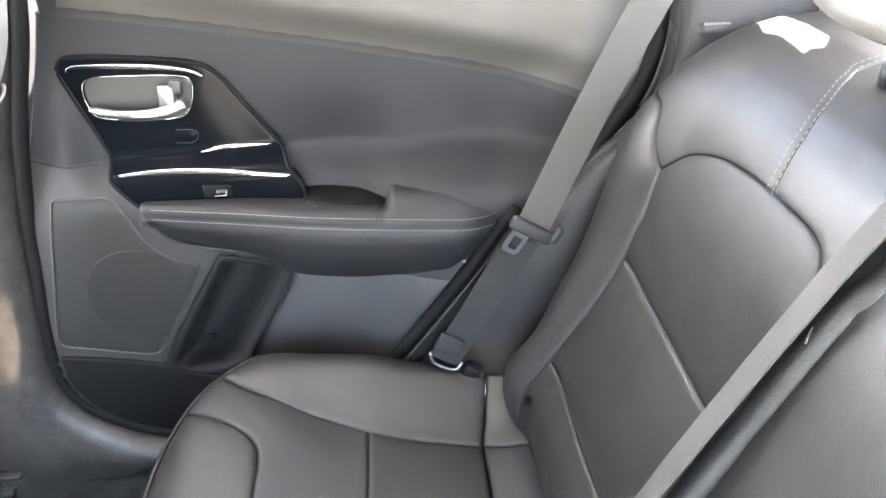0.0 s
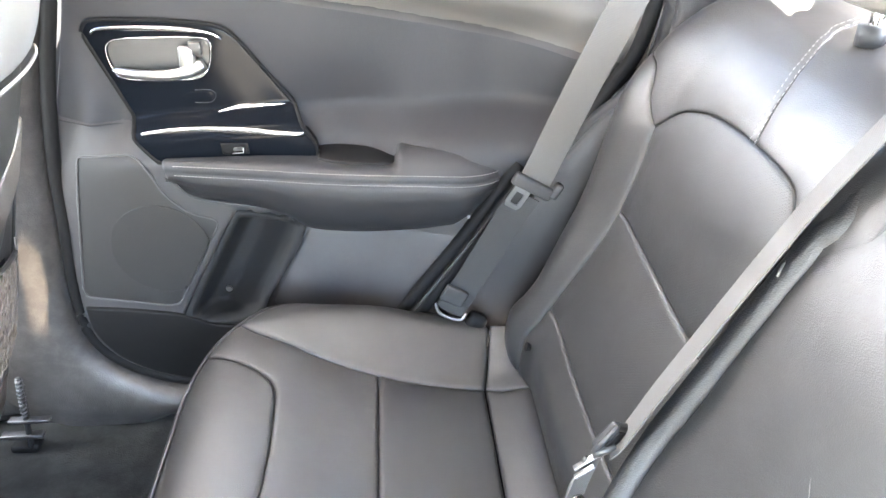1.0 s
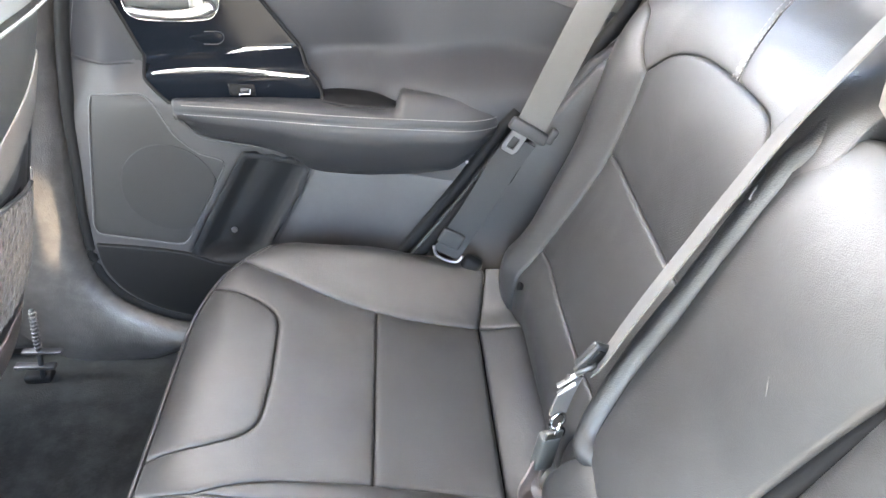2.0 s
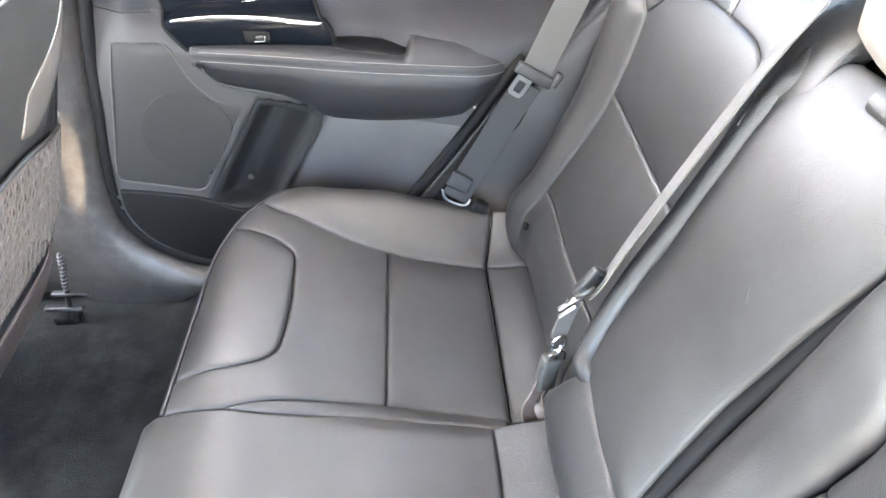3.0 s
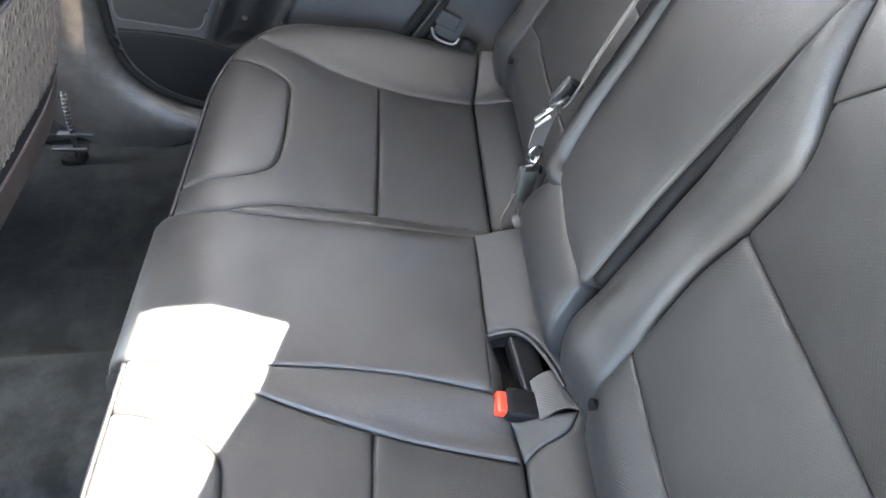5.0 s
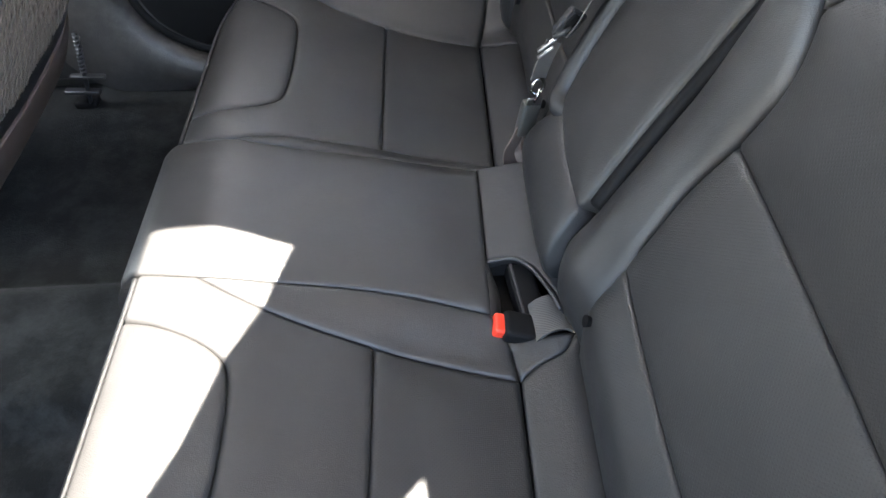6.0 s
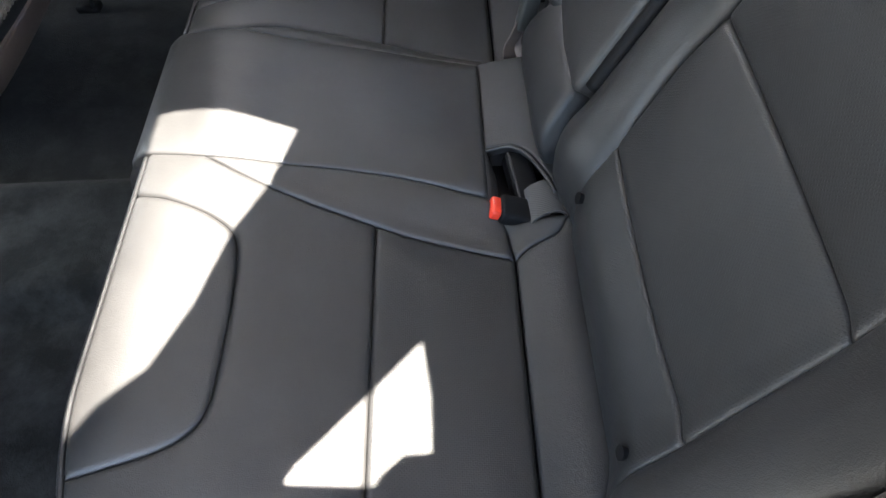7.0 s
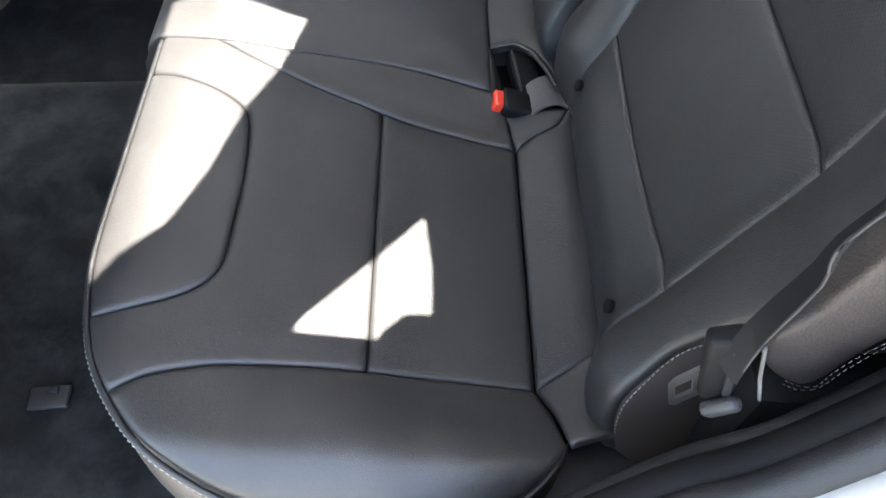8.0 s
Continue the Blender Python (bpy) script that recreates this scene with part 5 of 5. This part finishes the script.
hel = [(-.653 + .0060 * math.cos(t) + .020 * t / 63, .640 + .0060 * math.sin(t), .172 + .088 * t / 63) for t in np.linspace(0, 63, 320)]
part("spring", tube_bm(hel, .0014, 6), STEEL_DARK, rail, "coil spring")
part("spring_rod", tube_bm([(-.668, .640, FLOOR + .01), (-.653, .640, .172), (-.634, .640, .262)], .005, 8), PLASTIC_DARK, rail)

# driver's seat back, only a dark edge in view
ds = thing("front_seat", (-.62, -.31, FLOOR), "dark front seat back", "car seat", "front seats")
m_shell = np.array([(MID * 2 - u, v) for u, v in shell])
panel("back_shell", m_shell[::-1], lambda u, v: Vector((front_x(v) - .05, u, v)), PLASTIC_DARK, ds, 1, .03, .05, .004, .02, .10, .001)
part("seat_base", box_bm((.48, .50, .14), pose(-.96, -.31, .31), .05, 4), LEATHER, ds)

# ---- belts ----
belt = thing("seat_belt", (.20, .60, .40), "grey outer seat belt hanging with its latch tongue", "seat belt", "rear seat belts")
pth = curve([(.408, .600, .96), (.360, .600, .867), (.296, .600, .735), (.240, .598, .612), (.222, .595, .575)], .015)
ribbon("webbing", pth, (.83, .0, -.50), .048, WEB, belt, .0014, "grey woven webbing")
pth = curve([(.214, .600, .560), (.185, .605, .510), (.145, .610, .435), (.110, .612, .375), (.095, .610, .350)], .012)
# same belt as above; the darker colour stands for shade low down
ribbon("webbing", pth, (.85, -.10, -.48), .046, WEB_SHADED, belt, .0014, "lower webbing")
tg = axes((.222, .590, .578), (.84, .0, -.54), (0, -1, 0))
tongue = part("tongue_body", box_bm((.066, .012, .020), tg, .005, 3), PLASTIC, belt, "plastic tongue body")
part("tongue_hook", box_bm((.012, .014, .026), tg @ pose(.034, 0, -.010), .004, 3), PLASTIC, tongue)


def tongue_plate(m, parent, w=.026, h=.036, mat=STEEL):
    bm = bmesh.new()
    lo = ring(line([(-w / 2, 0), (w / 2, 0), (w / 2, -h * .8), (w * .36, -h), (-w * .36, -h), (-w / 2, -h * .8), (-w / 2, 0)], .003))
    hole = ring(line([(-w * .25, -h * .25), (w * .25, -h * .25), (w * .25, -h * .8), (-w * .25, -h * .8), (-w * .25, -h * .25)], .003))
    pts2 = [Vector(p) for p in lo] + [Vector(p) for p in hole]
    v2, _, f2, _, _, _ = delaunay_2d_cdt(pts2, [], [list(range(len(lo))), list(range(len(lo), len(pts2)))], 5, 1e-6)
    vs = [bm.verts.new(m @ Vector((v[0], -.001, v[1]))) for v in v2]
    for f in f2:
        bm.faces.new([vs[i] for i in f])
    e2 = bmesh.ops.extrude_face_region(bm, geom=bm.faces[:])
    off = m.to_3x3() @ Vector((0, .0025, 0))
    bmesh.ops.translate(bm, vec=off, verts=[g for g in e2["geom"] if isinstance(g, bmesh.types.BMVert)])
    return part("tongue_plate", bm, mat, parent, "steel latch plate with a square hole", 30)


def flip(m):
    z = m.to_3x3() @ Vector((0, 0, 1))
    return m if z.z > 0 else m @ pose(0, 0, 0, 180)


tongue_plate(flip(tg) @ pose(-.010, 0, -.008), tongue)
part("anchor", tube_bm(curve([(.074, .603, .374), (.078, .600, .358), (.094, .598, .347), (.112, .598, .342), (.122, .603, .350)], .004), .0024, 8), STEEL, belt, "bent steel belt anchor")
part("anchor_fold", box_bm((.040, .010, .030), axes((.104, .606, .384), (.85, -.1, -.48), (0, -1, 0)), .005, 3), WEB_SHADED, belt, "folded webbing end")
part("anchor_cover", box_bm((.034, .024, .050), axes((.132, .604, .322), (.85, -.1, -.48), (0, -1, 0)), .010, 3), BLACK_MATT, belt, "rounded dark anchor cover")

# centre belt: pale strap over the far seat back, down to a small connector
cb = thing("seat_belt", (.20, .18, .45), "grey centre seat belt with a small connector and buckle", "seat belt", "rear seat belts")
pth = curve([(.480, .171, .938), (.378, .173, .793), (.334, .174, .715), (.296, .175, .641), (.260, .177, .567), (.237, .180, .512), (.228, .183, .496)], .012)
ribbon("webbing", pth, (.34, .93, -.20), .042, WEB_MID, cb, .0014, "grey woven webbing", .0)
m = axes((.226, .184, .507), (-.60, -.05, -.80), (.8, .3, -.6))
slider = part("slider", box_bm((.036, .028, .012), m, .004, 3), PLASTIC_DARK, cb, "black plastic slider")
part("slider_slot", box_bm((.022, .018, .004), m @ pose(-.003, 0, .0055), .001, 2), BLACK_MATT, slider, "black slot of the slider")
part("slider_frame", tube_bm([tuple(m @ Vector(q)) for q in ((-.019, -.014, .004), (.006, -.015, .005), (.020, -.012, .003))], .0028, 8), PLASTIC, slider, "grey slider frame")
part("slider_bar", tube_bm([(.205, .176, .493), (.228, .176, .503)], .0045, 10), RECESS, slider, "slider bar")
part("tongue_plate", box_bm((.028, .006, .003), axes((.199, .178, .481), (-.022, 0, -.017), (0, 1, .2)), .001), SATIN, cb, "bright steel tongue")
ribbon("lower_strap", curve([(.208, .183, .482), (.201, .180, .466), (.195, .178, .448), (.191, .178, .430)], .006), (.85, .3, -.35), .022, WEB_MID, cb, .003, "bluish folded strap")
m2 = axes((.189, .178, .416), (-.16, 0, -.98), (1, .3, 0))
part("hook_ring", tube_bm([tuple(m2 @ Vector((.012 * math.cos(t) - .006, .009 * math.sin(t), .004))) for t in np.linspace(0, math.tau, 20, endpoint=False)], .0022, 6, closed=True), CHROME, cb, "bright steel ring")
part("tongue_plate", box_bm((.024, .005, .003), axes((.197, .172, .474), (-.022, 0, -.017), (0, 1, .2)), .001), SATIN, cb, "bright steel tongue")
part("hook", tube_bm([tuple(m2 @ Vector(q)) for q in ((-.004, .002, .006), (.006, .001, .008), (.016, -.001, .007))], .0022, 8), CHROME, cb, "bright steel hook")
connector = part("connector", box_bm((.058, .026, .016), m2 @ pose(.048, 0, 0), .005, 3), FRONT_SHELL, cb, "grey plastic connector")
part("connector_plate", box_bm((.012, .022, .003), m2 @ pose(.016, 0, .006), .001), SATIN, connector)
pth = curve([tuple(m2 @ Vector((.066, 0, 0))), (.172, .174, .338), (.162, .168, .318), (.164, .160, .302), (.180, .156, .292)], .005)
ribbon("anchor_strap", pth, [(.9, .5, 0)] * len(pth), .030, LEATHER_BROWN, cb, .003, "brownish folded anchor strap", .003)
pth = curve([(.185, .186, .352), (.176, .176, .336), (.170, .162, .322), (.178, .150, .308), (.192, .146, .300)], .005)
ribbon("anchor_strap", pth, [(.4, .2, .9)] * len(pth), .014, LEATHER_BROWN, cb, .003, "brownish crossing strap", .002)

# near buckle pair in the slot
bk = thing("belt_buckle", (.15, MID - .10, .27), "black seat belt buckle with a red press button", "belt buckle", "rear buckles")
mb = axes((.153, -.118, .290), (-.92, .02, .36), (.1, .99, .0))
house = part("housing", box_bm((.066, .036, .022), mb, .006, 3), BLACK_MATT, bk, "black plastic housing")
part("press_button", box_bm((.022, .027, .020), mb @ pose(.033, 0, .004), .004, 3), RED, house, "red press button")
bk2 = thing("belt_buckle", (.15, MID - .07, .27), "black seat belt buckle lying in the seat slot", "belt buckle", "rear buckles")
mb2 = axes((.155, -.066, .290), (-.13, .95, .10), (-.9, -.1, .2))
house = part("housing", box_bm((.082, .034, .022), mb2, .006, 3), BLACK_MATT, bk2, "black plastic housing")
# paler strip along the black housing, draws the highlight on its edge
part("housing_highlight", box_bm((.078, .003, .003), mb2 @ pose(0, .013, .011), .001), PLASTIC, house)
ribbon("stalk_strap", curve([(.152, MID - .131, .280), (.160, MID - .129, .300), (.176, MID - .124, .308), (.192, MID - .121, .306), (.205, MID - .120, .292)], .006), (-.12, 1, 0), .050, WEB_MID, bk2, .003, "dark grey stalk strap")

# near outer belt
nb = thing("seat_belt", (.24, -.57, .45), "outer seat belt, darkened for shade, with steel latch tongue", "seat belt", "rear seat belts")
up_e = [(0.206, -0.590, 0.568), (0.209, -0.589, 0.616), (0.220, -0.587, 0.663), (0.229, -0.585, 0.702), (0.300, -0.575, 0.830), (0.400, -0.560, 0.930)]
lo_e = [(0.216, -0.600, 0.559), (0.211, -0.603, 0.615), (0.211, -0.607, 0.678), (0.206, -0.611, 0.731), (0.270, -0.612, 0.860), (0.370, -0.600, 0.950)]
ue, le = line(curve(up_e, .004), .01), line(curve(lo_e, .004), .01)
k = min(len(ue), len(le))
ue, le = [c[np.linspace(0, len(c) - 1, k).astype(int)] for c in (ue, le)]
bm = bmesh.new()
for a, b in zip(ue, le):
    for p, q in ((a, .0008), (b, .0008), (b, -.0008), (a, -.0008)):
        bm.verts.new(Vector(p) + Vector((q, -q * .6, 0)))
bm.verts.ensure_lookup_table()
for i in range(k - 1):
    for j in range(4):
        bm.faces.new([bm.verts[n] for n in (4 * i + j, 4 * i + (j + 1) % 4, 4 * i + 4 + (j + 1) % 4, 4 * i + 4 + j)])
part("webbing", bm, WEB_NEAR_SHADE, nb, "woven webbing with its shade put into the colour", 40)
part("webbing_edge", tube_bm([tuple(p) for p in le[2:]], .0006, 6), WEB_SHADED, nb, "paler woven edge")
tongue = part("tongue_body", box_bm((.022, .012, .082), axes((.214, -.585, .553), (.98, 0, .2), (0, 1, 0)), .004, 3), BLACK_MATT, nb, "black tongue body")
part("tongue_end", box_bm((.027, .010, .012), axes((.222, -.597, .516), (.016, -.004, .026), (0, 1, 0)), .005, 3), PLASTIC, tongue, "grey rounded tongue end")
xa = Vector((.205 - .216, 0, .545 - .501)).normalized()
za = Vector((.211 - .198, 0, .524 - .502)).normalized()
ya = za.cross(xa).normalized()
tp = Matrix((xa, ya, za)).transposed().to_4x4()
tp.translation = Vector((.211, -.582, .523))
tongue_plate(tp, tongue, .042, .027, SATIN)
part("fold_edge", tube_bm([(.211, -.605, .617), (.226, -.601, .570), (.243, -.596, .524)], .0011, 6), WEB_MID, nb, "pale folded webbing edge")
part("tongue_slot", box_bm((.005, .004, .062), axes((.217, -.5925, .556), (.98, 0, .2), (0, 1, 0)), .001, 2), RUBBER, tongue, "slot for the webbing")

# floor bracket plate under the near seat front
fb = thing("floor_bracket", (-.45, -.42, FLOOR), "small pale bracket plate on the carpet below the seat", "bracket")
bracket_plate = part("plate", box_bm((.050, .030, .006), pose(-.455, -.420, FLOOR + .010, 0, 0, 4), .002), RECESS, fb, "pale grey plate")
part("latch", box_bm((.014, .010, .006), pose(-.450, -.412, FLOOR + .015), .002), PLASTIC_DARK, bracket_plate)
